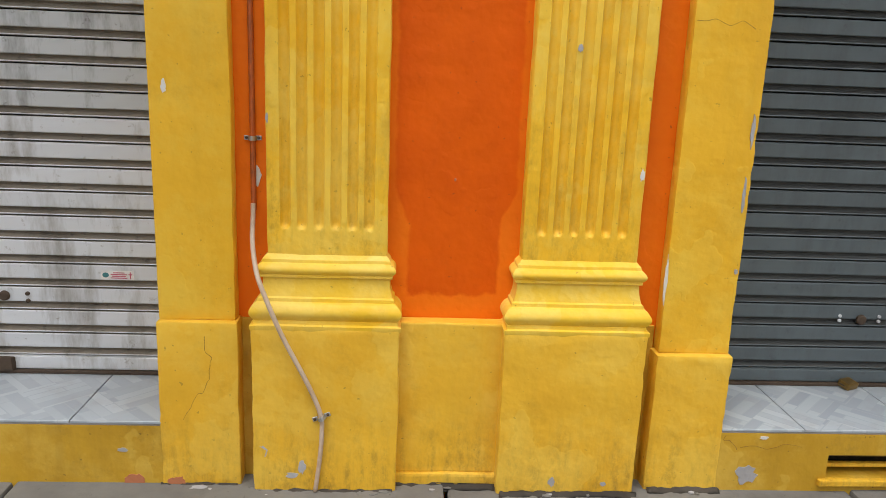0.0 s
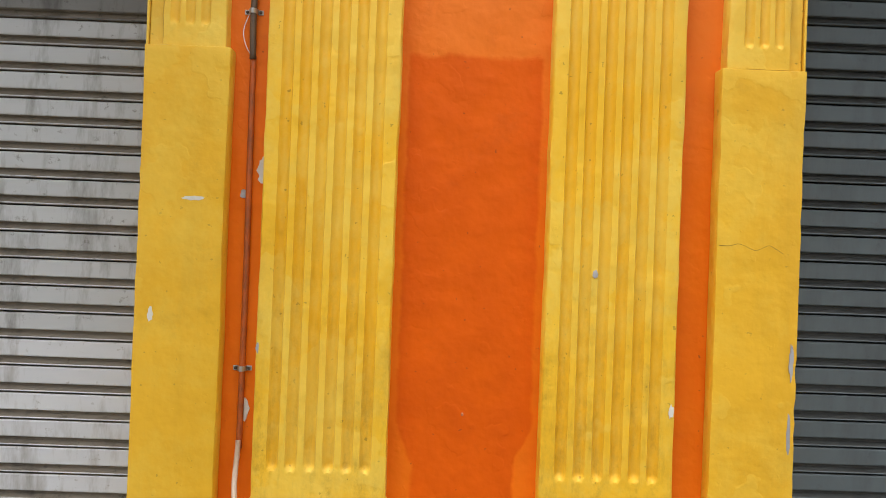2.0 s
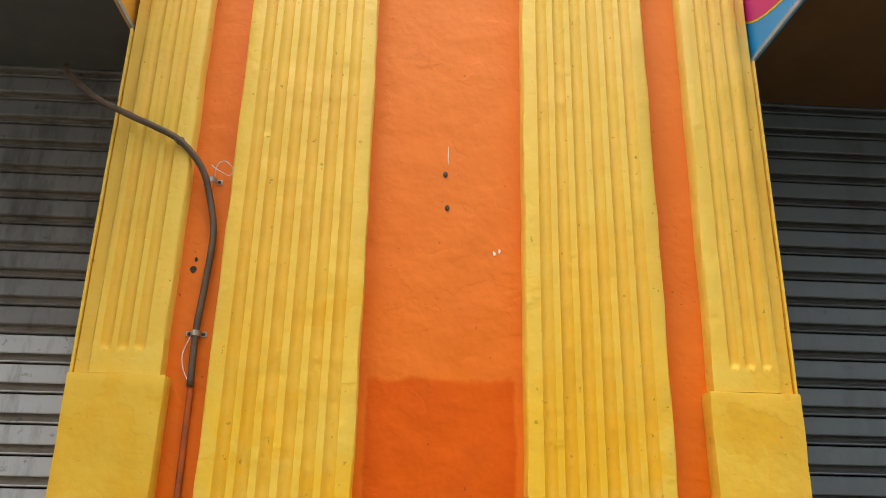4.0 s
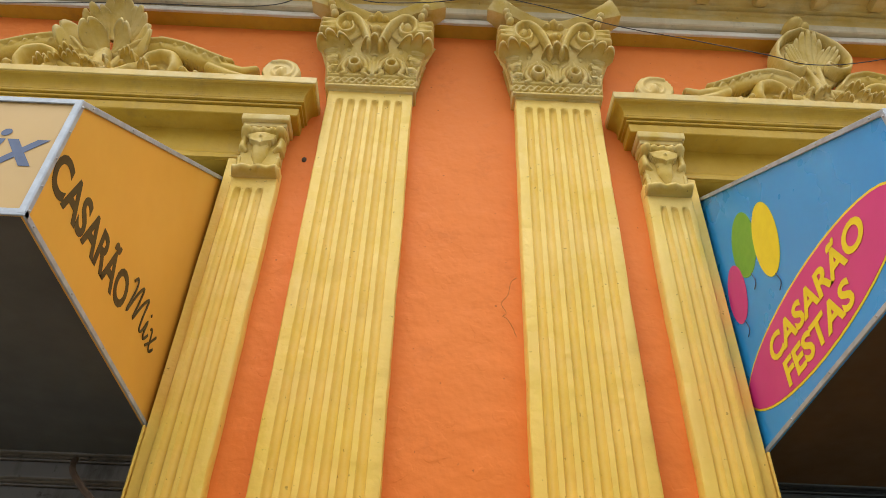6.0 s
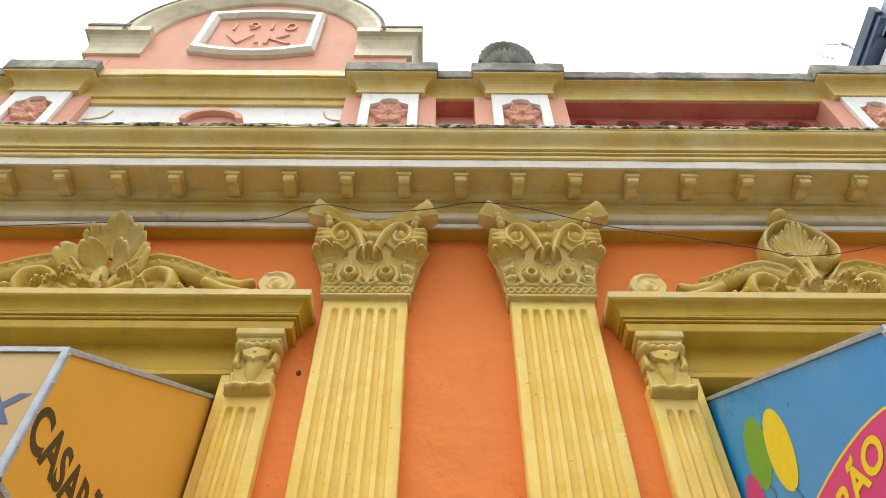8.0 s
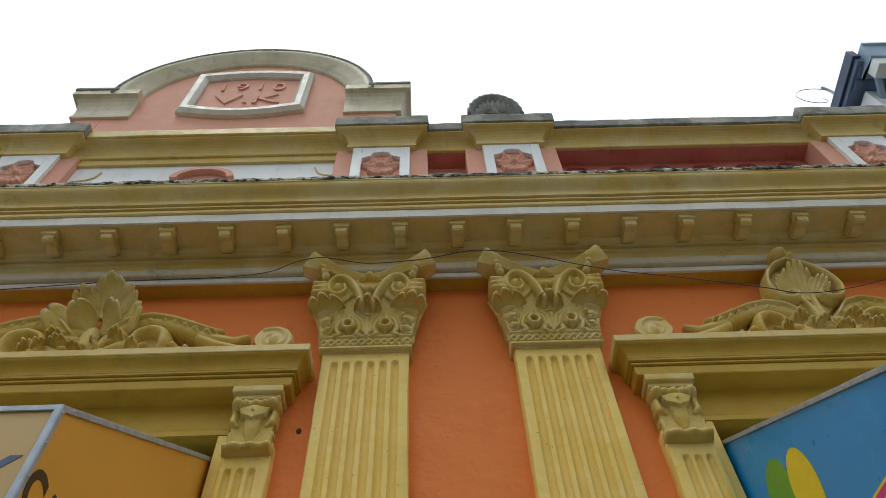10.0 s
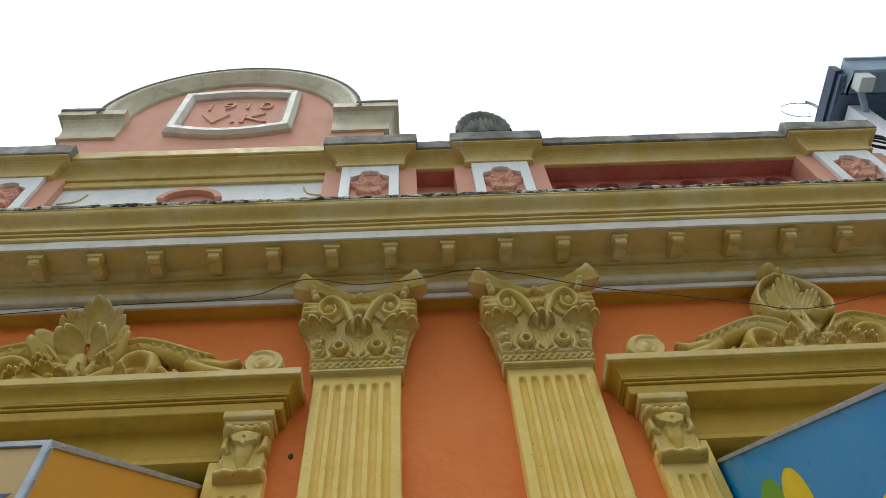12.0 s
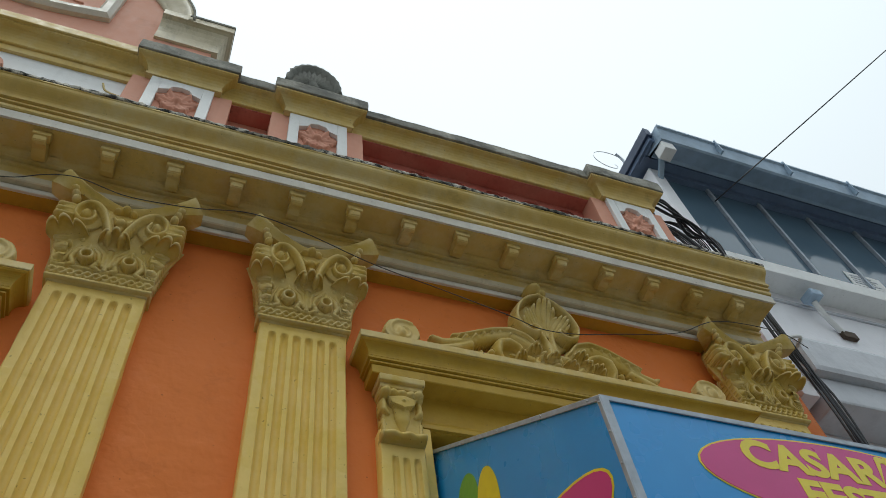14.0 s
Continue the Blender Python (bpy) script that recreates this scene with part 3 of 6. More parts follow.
def fluted(x0, x1, z0, z1, flutes, width, f0, f1, front, depth, seed=0.0, back=0.0, taper=0.0):
    """A pilaster shaft: hollow flutes with rounded ends, in old, uneven plaster."""
    bm = bmesh.new()
    # stations: even ones on the flats, closer ones across each flute
    xs = set(np.round(np.linspace(x0 + 0.004, x1 - 0.004, 9), 5))
    xs = {x for x in xs if min(abs(x - c) for c in flutes) > width * 0.56}
    for c in flutes:
        xs |= {round(c + width / 2 * q, 5) for q in (-1.12, -1.0, -0.93, -0.75, -0.45, 0.0, 0.45, 0.75, 0.93, 1.0, 1.12)}
    xs = sorted(xs)
    zs = [z0] + list(np.linspace(z0 + 0.02, f0 - 0.03, 3)) + list(np.linspace(f0 - 0.02, f0 + 0.03, 9))
    zs += list(np.linspace(f0 + 0.08, f1 - 0.08, int((f1 - f0) / 0.07))) + list(np.linspace(f1 - 0.03, f1 + 0.02, 9)) + [z1]
    rows = []
    for z in zs:
        row = [bm.verts.new((x0, back, z)), bm.verts.new((x0, -front + 0.004, z))]
        for x in xs:
            y = -front
            for c in flutes:
                u = abs(x - c) / (width / 2)
                end = max(0.0, f0 + width / 2 - z, z - (f1 - width / 2)) / (width / 2)
                q = 1 - u * u - end * end
                if q > 0:
                    y += depth * q ** 0.8
            w = noise.noise(Vector((x * 14 + seed, 0.0, z * 7))) * 0.0022
            row.append(bm.verts.new((x, y + w, z)))
        row += [bm.verts.new((x1, -front + 0.004, z)), bm.verts.new((x1, back, z))]
        for v in row[:2] + row[-2:]:
            v.co.x += noise.noise(Vector((seed + v.co.x, 1.0, z * 11))) * 0.003
        # the shaft draws in a little above its lower half
        for v in row:
            v.co.x += ((x0 + x1) / 2 - v.co.x) * taper * max(0.0, (z - z0) / (z1 - z0) - 0.4) / 0.6
        rows.append(row)
    for r, s in zip(rows, rows[1:]):
        for i in range(len(r) - 1):
            bm.faces.new((r[i], r[i + 1], s[i + 1], s[i]))
    bm.faces.new(rows[0])
    bm.faces.new(rows[-1])
    return bm


def battered(x0, x1, y0, y1, z0, z1, bevel, amount, step, seed):
    """A plastered block whose arrises are nibbled as well as wavy."""
    bm = worn_box(x0, x1, y0, y1, z0, z1, bevel, amount, step, seed)
    for v in bm.verts:
        near = min(v.co.x - x0, x1 - v.co.x)
        if v.co.y < y0 + 0.02 and (near < 0.012 or z1 - v.co.z < 0.012):
            dent = max(0.0, noise.noise(Vector((v.co.x * 31 + seed, 2.0, v.co.z * 31)))) * 0.006
            v.co.y += dent
            v.co.x += dent * 0.7 * (1 if v.co.x - x0 < x1 - v.co.x else -1) * (near < 0.012)
    return bm


# ---- the setting ----
P = 0.34      # pilasters stand this far from the middle of the pair
BAY = 1.358   # middle of a doorway
solo("ground", box(-60, 60, -60, 60, -0.30, -0.18), M_asphalt, "grey asphalt street reaching to the distance", "ground", kind="structure")
# unseen road, added in a tone that sets the bounce on the soffits
solo("road", box(-30, 30, -9.0, -3.2, -0.18, -0.135), M_paving, "unseen street beside the pavement, its tone set for upward bounce", "road", kind="structure")
pavement = empty("pavement", "dirty grey concrete pavement along the house front", "pavement", kind="structure")
k = 0
for i in range(-8, 8):
    for j in range(2):
        bm = worn_box(i * 1.2 + 0.006, i * 1.2 + 1.194, -3.1 + j * 1.55, -3.1 + j * 1.55 + 1.54, -0.18, -0.004 + 0.004 * ((i * 7 + j * 3) % 3), 0.008, 0.003, 0.4, i + j)
        part("slab", bm, M_concrete, pavement)
# unseen wall, added to hold back low sky and limit bounce
solo("wall_south", box(-14, 14, -9.6, -9.2, -0.18, 6.0), M_stucco, "plain unseen wall across the street, added to block low sky", "wall", kind="structure")

wall = empty("wall_north", "orange painted plaster house front, patched and stained", "wall", kind="structure")


def wall_piece(name, x0, x1, z0, z1, material=None, y0=0.0, y1=0.32, label=""):
    return part(name, box(x0, x1, y0, y1, z0, z1), material or M_orange, wall, label)


wall_piece("wall_field", -0.62, 0.62, -0.18, 4.62)
for s in (-1, 1):
    a, b = sorted((s * 2.10, s * (2.69 if s > 0 else 3.4)))
    wall_piece("wall_field", a, b, -0.18, 4.62)
    a, b = sorted((s * 0.62, s * 2.10))
    wall_piece("wall_field", a, b, 3.738, 4.62)
    wall_piece("lintel", a, b, 3.585, 3.738, M_mould, -0.012, 0.32, "ochre painted door lintel")
    a, b = sorted((s * 0.785, s * 1.931))
    wall_piece("transom_panel", a, b, 2.70, 3.585, M_jamb, 0.25, 0.32, "yellow panel above the shutter")
    wall_piece("doorstep_riser", a, b, -0.18, 0.178, M_step, -0.068, 0.32, "yellow plastered step front") if s < 0 else None
    for c in (0.62, 1.931):
        a, b = sorted((s * c, s * (c + 0.167)))
        wall_piece("door_reveal", a, b, -0.18, 3.585, M_jamb, 0.0, 0.32, "yellow painted door reveal")
# step front with a vent slot
for x0, x1, z0, z1 in ((0.785, 1.122, -0.18, 0.178), (1.122, 1.50, -0.18, 0.034), (1.122, 1.50, 0.112, 0.178), (1.50, 1.931, -0.18, 0.178)):
    wall_piece("doorstep_riser", x0, x1, z0, z1, M_step, -0.068, 0.32, "yellow plastered step front")
vent = empty("floor_vent", "dark slot vent with a yellow bar in the step front", "vent", (1.311, -0.03, 0.034))
part("backing", box(1.123, 1.499, 0.04, 0.05, 0.035, 0.111), M_dark, vent)
part("bar", rough_up(box(1.124, 1.498, -0.040, -0.024, 0.058, 0.070, 0.003), 0.001), M_yellow, vent, "yellow painted bar")
part("bar", rough_up(box(1.124, 1.498, -0.030, -0.018, 0.088, 0.095, 0.002), 0.001), M_brass, vent)
part("lip", rough_up(worn_box(1.10, 1.53, -0.082, -0.060, 0.016, 0.036, 0.004, 0.003, 0.03), 0.002, 30), M_yellow, vent)

# the house behind its front
solo("wall_west", box(-3.4, -3.1, 0.32, 7.0, -0.18, 4.55), M_stucco, "plain dull side wall of the house", "wall", kind="structure")
solo("wall_east", box(2.39, 2.69, 0.32, 7.0, -0.18, 4.55), M_stucco, "plain dull side wall of the house", "wall", kind="structure")
solo("wall_back", box(-3.1, 2.39, 6.7, 7.0, -0.18, 4.55), M_stucco, "plain dull back wall of the house", "wall", kind="structure")
solo("house_roof", box(-3.4, 2.69, 0.32, 7.0, 4.551, 4.62), M_asphalt, "flat grey roof behind the parapet", "roof", kind="structure")
solo("floor", box(-3.1, 2.39, 0.321, 6.7, -0.18, 0.178), M_concrete, "plain grey floor inside the house", "floor", kind="structure")

# plaster dado between and beside the pedestals
dado = empty("dado", "yellow painted plaster dado at the foot of the wall", "dado", (0, -0.03, 0), kind="structure")
part("dado_panel", worn_box(-0.150, 0.150, -0.050, 0.0, 0.035, 0.487, 0.006, 0.003, 0.05, 3.0), M_yellow, dado)
part("dado_panel", worn_box(-0.150, 0.150, -0.062, 0.0, -0.03, 0.036, 0.008, 0.004, 0.03, 4.0), M_yellow, dado, "crumbling mortar fillet along the pavement")
for s in (-1, 1):
    a, b = sorted((s * 0.530, s * 0.585))
    part("dado_panel", worn_box(a, b, -0.008, 0.0, -0.03, 0.478, 0.003, 0.002, 0.05, 5.0 + s), M_step, dado)

# door sills of printed tiles
for s in (-1, 1):
    sill = empty("door_sill", "white and grey printed floor tiles on the doorstep", "door sill", (s * BAY, 0.1, 0.178), kind="structure")
    part("mortar_bed", box(*sorted((s * 0.787, s * 1.930)), -0.066, 0.318, 0.178, 0.184), M_chip, sill)
    cuts = [0.787, 1.038, 1.395, 1.752, 1.930]
    for x0, x1 in zip(cuts, cuts[1:]):
        a, b = sorted((s * (x0 + 0.0018), s * (x1 - 0.0018)))
        part("tile", box(a, b, -0.070, 0.254, 0.184, 0.192, 0.0012, seg=1), M_tile, sill)
        part("tile", box(a, b, 0.257, 0.316, 0.184, 0.192, 0.0012, seg=1), M_tile, sill)


# ---- the great pilasters ----
def pilaster(c):
    th = empty("pilaster", "yellow fluted pilaster with ornate leafy capital on a block pedestal", "pilaster", (c, -0.06, 0), "great pilasters of the house front")
    L, R = c - 0.158, c + 0.158
    part("pedestal", battered(c - 0.198, c + 0.198, -0.098, 0.0, -0.03, 0.478, 0.006, 0.003, 0.022, c), M_yellow, th, "plain yellow plaster block, scuffed at its foot", True, 38)
    prof = [(0.096, 0.470), (0.099, 0.478), (0.099, 0.486), (0.091, 0.489), (0.090, 0.498)]
    prof += [(0.088 + 0.012 * math.sin(math.pi * k / 8), 0.499 + 0.046 * k / 8) for k in range(9)] + [(0.080, 0.549), (0.079, 0.558), (0.074, 0.562)]
    prof += [(0.066 + 0.008 * (1 - math.sin(math.pi * k / 12)), 0.562 + 0.044 * k / 6) for k in range(1, 7)] + [(0.066, 0.612), (0.073, 0.615), (0.073, 0.621)]
    prof += [(0.072 + 0.010 * math.sin(math.pi * k / 8), 0.622 + 0.030 * k / 8) for k in range(9)] + [(0.068, 0.654), (0.067, 0.662), (0.056, 0.674)]
    bm = mould(prof, c - 0.102, c + 0.102, step=0.025, wave=0.002, seed=c * 3)
    part("base", bm, M_base, th, "moulded yellow pilaster base", True, 28)
    fl = [c + (i - 2.5) * 0.0438 for i in range(6)]
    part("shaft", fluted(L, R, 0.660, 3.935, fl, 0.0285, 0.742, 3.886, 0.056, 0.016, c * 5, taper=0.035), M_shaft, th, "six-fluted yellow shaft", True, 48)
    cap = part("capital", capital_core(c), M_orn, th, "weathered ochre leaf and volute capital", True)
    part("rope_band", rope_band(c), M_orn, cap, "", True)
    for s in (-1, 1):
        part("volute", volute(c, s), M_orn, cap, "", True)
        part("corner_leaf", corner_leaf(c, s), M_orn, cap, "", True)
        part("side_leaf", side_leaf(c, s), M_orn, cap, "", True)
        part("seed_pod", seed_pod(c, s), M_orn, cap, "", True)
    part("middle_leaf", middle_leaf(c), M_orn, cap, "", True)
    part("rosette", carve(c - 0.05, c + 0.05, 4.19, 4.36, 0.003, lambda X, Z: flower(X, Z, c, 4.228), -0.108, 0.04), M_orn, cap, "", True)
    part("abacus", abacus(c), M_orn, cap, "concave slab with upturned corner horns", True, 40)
    return th


def flower(X, Z, cx, cz):
    """The bud between the volutes and the knob on the slab above it."""
    h = blob(X, Z, cx, cz, 0.022, 0.020, 0.030)
    for k in (-1, 1):
        h = np.maximum(h, stroke(X, Z, [(cx, cz - 0.03), (cx + k * 0.016, cz + 0.012), (cx + k * 0.030, cz + 0.036)], [0.008, 0.010, 0.006], 1.3))
    h = np.maximum(h, blob(X, Z, cx, cz + 0.082, 0.020, 0.018, 0.036))
    return np.maximum(h, np.maximum(blob(X, Z, cx - 0.026, cz + 0.072, 0.016, 0.012, 0.026), blob(X, Z, cx + 0.026, cz + 0.072, 0.016, 0.012, 0.026)))


def middle_leaf(c):
    def h(X, Z):
        out = stroke(X, Z, [(c, 4.00), (c, 4.12)], [0.007, 0.012], 0.9)
        for q in (-1, 1):
            out = np.maximum(out, stroke(X, Z, [(c + q * 0.012, 4.02), (c + q * 0.016, 4.08), (c + q * 0.052, 4.125), (c + q * 0.066, 4.112)], [0.006, 0.009, 0.010, 0.006], 1.2))
            out = np.maximum(out, blob(X, Z, c + q * 0.026, 4.030, 0.010, 0.013, 0.014))
        return out
    bm = carve(c - 0.085, c + 0.085, 3.998, 4.150, 0.003, h, -0.078, 0.05)
    return curled((c, -0.088, 4.104), 0.0, 0.104, 0.052, 2.1, 3, (0, -1, 0), 0.20, 0.22, 0.008, 0.35, bm)


def capital_core(c):
    """The bell: a block that flares upwards under the leaves."""
    bm = bmesh.new()
    rows = []
    for z, w, d in ((3.925, 0.156, 0.062), (3.99, 0.150, 0.070), (4.06, 0.147, 0.078), (4.13, 0.150, 0.090), (4.19, 0.160, 0.104), (4.26, 0.172, 0.110), (4.32, 0.172, 0.108), (4.368, 0.15, 0.09)):
        row = [bm.verts.new((c - w, 0, z))]
        for i in range(13):
            x = -w + 2 * w * i / 12
            row.append(bm.verts.new((c + x, -d - noise.noise(Vector((c * 9 + x * 40, z * 30, 0))) * 0.004, z)))
        row.append(bm.verts.new((c + w, 0, z)))
        rows.append(row)
    for r, s in zip(rows, rows[1:]):
        for i in range(len(r) - 1):
            bm.faces.new((r[i], r[i + 1], s[i + 1], s[i]))
    bm.faces.new(rows[0])
    bm.faces.new(rows[-1])
    return bm


def rope_band(c):
    def h(X, Z):
        out = np.where(np.abs(Z - 3.968) < 0.036, 0.007, -1.0)
        rim = np.where((np.abs(Z - 3.999) < 0.006) | (np.abs(Z - 3.938) < 0.006), 0.019, -1.0)
        ph = (X - c) * 2 * math.pi / 0.054
        for q in (0.0, math.pi):
            mid = 3.9685 + 0.013 * np.sin(ph + q)
            strand = 1 - ((Z - mid) / 0.0085) ** 2
            out = np.maximum(out, np.where(strand > 0, 0.007 + (0.011 + 0.003 * np.cos(ph + q)) * np.sqrt(np.abs(strand)), -1.0))
        return np.maximum(out, rim)
    return carve(c - 0.164, c + 0.164, 3.930, 4.006, 0.003, h, -0.060, 0.058)


def volute(c, s):
    def h(X, Z):
        U, Z = (X - c) * s, Z + 0.022
        disc = blob(U, Z, 0.112, 4.258, 0.060, 0.072, 0.010)
        band = stroke(U, Z, [(0.020, 4.150), (0.034, 4.205), (0.058, 4.270), (0.092, 4.316), (0.128, 4.318), (0.152, 4.285), (0.152, 4.238), (0.128, 4.206), (0.098, 4.214), (0.086, 4.246), (0.096, 4.280)], [0.010, 0.013, 0.014, 0.0125, 0.011, 0.010, 0.0095, 0.009, 0.008, 0.007, 0.006], 2.3)
        band = np.where(band > 0, band + 0.010, band)
        eye = blob(U, Z, 0.119, 4.256, 0.017, 0.026, 0.034, 0.25)
        bulge = blob(U, Z, 0.176, 4.262, 0.040, 0.056, 0.026)
        for k in range(3):
            bulge = np.maximum(bulge, stroke(U, Z, [(0.158, 4.285 - 0.028 * k), (0.205, 4.280 - 0.028 * k)], [0.011, 0.014], 2.4))
        return np.maximum.reduce([disc, band, eye, bulge])
    return carve(*sorted((c + s * 0.004, c + s * 0.222)), 4.11, 4.325, 0.003, h, -0.110, 0.06)


def corner_leaf(c, s):
    """The broad lobed leaf that curls out at the corner under the volute."""
    def h(X, Z):
        U = (X - c) * s
        out = np.full(X.shape, -1.0)
        for x0, x1 in ((0.138, 0.100), (0.150, 0.140), (0.160, 0.176)):
            out = np.maximum(out, stroke(U, Z, [(x0, 4.005), ((x0 + x1) / 2, 4.06), (x1, 4.125)], [0.006, 0.008, 0.009], 1.2))
        for k in range(3):
            out = np.maximum(out, blob(U, Z, 0.146 - 0.006 * k, 4.024 + 0.036 * k, 0.013, 0.015, 0.020 + 0.004 * k))
        return out
    bm = carve(*sorted((c + s * 0.06, c + s * 0.190)), 3.998, 4.14, 0.003, h, -0.076, 0.07)
    return curled((c + s * 0.138, -0.084, 4.104), s * 0.22, 0.122, 0.066, 2.1, 3, (s * 0.28, -1, 0), 0.17, 0.18, 0.009, 0.4, bm)


def side_leaf(c, s):
    """Leaves on the flank of the bell."""
    bm = bmesh.new()
    base = carve(-0.10, 0.0, 3.96, 4.24, 0.006, lambda X, Z: np.maximum(leaf(X, Z, -0.05, 3.97, 0.25, 0.05, 0.05, 0.0, 5), blob(X, Z, -0.05, 4.20, 0.045, 0.03, 0.055)), 0.0, 0.02)
    for v in base.verts:
        x, y, z = v.co
        v.co = Vector((c + s * (0.148 - y * 0.9 + max(0, z - 4.06) * 0.15), x - 0.004, z))
    return base


def seed_pod(c, s):
    """A little ringed pod with a drilled eye, leaves curling round it."""
    def h(X, Z):
        cx, cz = c + s * 0.068, 4.046
        d = np.sqrt(((X - cx) / 0.85) ** 2 + (Z - cz) ** 2)
        ring = np.where(d < 0.030, 0.032 * np.sqrt(np.clip(1 - ((d - 0.022) / 0.009) ** 2, 0, 1)) + 0.001, -1.0)
        ring = np.where(d < 0.013, 0.0005, ring)
        tip = stroke(X, Z, [(cx, cz + 0.030), (cx + s * 0.002, cz + 0.085)], [0.013, 0.008], 1.6)
        curl = np.full(X.shape, -1.0)
        for q in (-1, 1):
            curl = np.maximum(curl, stroke(X, Z, [(cx + q * 0.012, cz + 0.058), (cx + q * 0.036, cz + 0.030), (cx + q * 0.044, cz - 0.010), (cx + q * 0.030, cz - 0.040), (cx + q * 0.046, cz - 0.046)], [0.008, 0.011, 0.010, 0.008], 1.5))
            curl = np.maximum(curl, blob(X, Z, cx + q * 0.030, cz + 0.085, 0.014, 0.018, 0.02))
            curl = np.maximum(curl, blob(X, Z, cx + q * 0.024, cz + 0.115, 0.012, 0.014, 0.024))
        return np.maximum(np.maximum(ring, tip), curl)
    return carve(c + s * 0.066 - 0.062, c + s * 0.066 + 0.062, 3.985, 4.18, 0.0032, h, -0.074, 0.03)


def abacus(c):
    """Concave slab, low in the middle and rising to a blunt, square-cut horn at each corner."""
    bm = bmesh.new()
    n = 40
    rows = []
    for i in range(n + 1):
        u = -1 + 2 * i / n
        q = abs(u)
        x = c + 0.214 * u
        top = 4.336 + 0.072 * q ** 1.35 + 0.003 * noise.noise(Vector((x * 30, c, 0)))
        thick = 0.042 + 0.034 * max(0.0, (q - 0.6) / 0.4) ** 1.4
        front = 0.122 + 0.064 * q ** 1.9
        # a roll along the upper rim, a hollow below it
        ring = [(-0.02, 0.0), (-front + 0.010, 0.001), (-front, -0.006), (-front - 0.003, -thick * 0.30), (-front + 0.004, -thick * 0.50), (-front + 0.010, -thick * 0.72), (-front + 0.022, -thick), (-0.02, -thick + 0.002)]
        rear = -0.02 - max(0.0, (q - 0.62) / 0.38) * (front - 0.095)
        row = []
        for k, (y, dz) in enumerate(ring):
            y = rear if k in (0, 7) else y
            # the end is cut square to the horn
            row.append(bm.verts.new((x + math.copysign(0.60 * q ** 3 * -dz, u), y, top + dz)))
        rows.append(row)
    m = len(rows[0])
    for r, s in zip(rows, rows[1:]):
        for k in range(m):
            bm.faces.new((r[k], r[(k + 1) % m], s[(k + 1) % m], s[k]))
    bm.faces.new(rows[0])
    bm.faces.new(rows[-1][::-1])
    for s in (-1, 1):
        # gathered leaf under the horn
        for k in range(3):
            bmesh.ops.create_uvsphere(bm, u_segments=10, v_segments=7, radius=1, matrix=Matrix.LocRotScale((c + s * (0.184 - 0.008 * k), -0.142 + 0.006 * k, 4.345 - 0.022 * k), None, (0.016, 0.022, 0.015)))
    return rough_up(bm, 0.0025, 40, c)


first = pilaster(P)
for c in (-P, 2 * BAY - P, -2 * BAY + P):
    copy_thing(first, Matrix.Translation((c, -0.06, 0)))


# ---- door surrounds ----
def jamb(c, s, block_top):
    """One side of a door surround; s points from the wall towards the doorway."""
    th = empty("door_jamb", "yellow plaster door jamb with a fluted upper half and a bracket", "door jamb", (c, -0.03, 0), "door jambs")

    def span(a, b):
        return sorted((c + s * a, c + s * b))
    part("plinth_block", battered(*span(-0.112, 0.104), -0.072, 0.0, -0.03, block_top, 0.006, 0.003, 0.022, c * 2), M_yellow, th, "cracked yellow plaster block at the foot", True, 38)
    part("lower_shaft", battered(*span(-0.104, 0.100), -0.052, 0.0, block_top, 1.738, 0.006, 0.0025, 0.03, c), M_jamb, th, "plain yellow jamb with chipped arrises", True, 38)
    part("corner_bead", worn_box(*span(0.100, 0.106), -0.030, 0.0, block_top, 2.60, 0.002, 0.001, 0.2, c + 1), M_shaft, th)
    a, b = span(-0.088, 0.062)
    fl = [c + s * v for v in (-0.040, -0.004, 0.032)]
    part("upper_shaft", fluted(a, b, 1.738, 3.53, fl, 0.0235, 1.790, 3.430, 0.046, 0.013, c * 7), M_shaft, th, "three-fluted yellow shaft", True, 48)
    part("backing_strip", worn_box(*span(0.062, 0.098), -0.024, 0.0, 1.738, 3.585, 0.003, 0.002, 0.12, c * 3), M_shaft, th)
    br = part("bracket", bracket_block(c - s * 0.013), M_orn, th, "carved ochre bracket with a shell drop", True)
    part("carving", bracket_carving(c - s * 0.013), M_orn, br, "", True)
    return th


def bracket_block(c):
    bm = worn_box(c - 0.066, c + 0.066, -0.058, 0.0, 3.49, 3.690, 0.004, 0.002, 0.03, c)
    box(c - 0.082, c + 0.082, -0.096, 0.0, 3.708, 3.737, 0.005, bm)
    box(c - 0.074, c + 0.074, -0.082, 0.0, 3.688, 3.709, 0.006, bm)
    return rough_up(bm, 0.0015, 30, c)


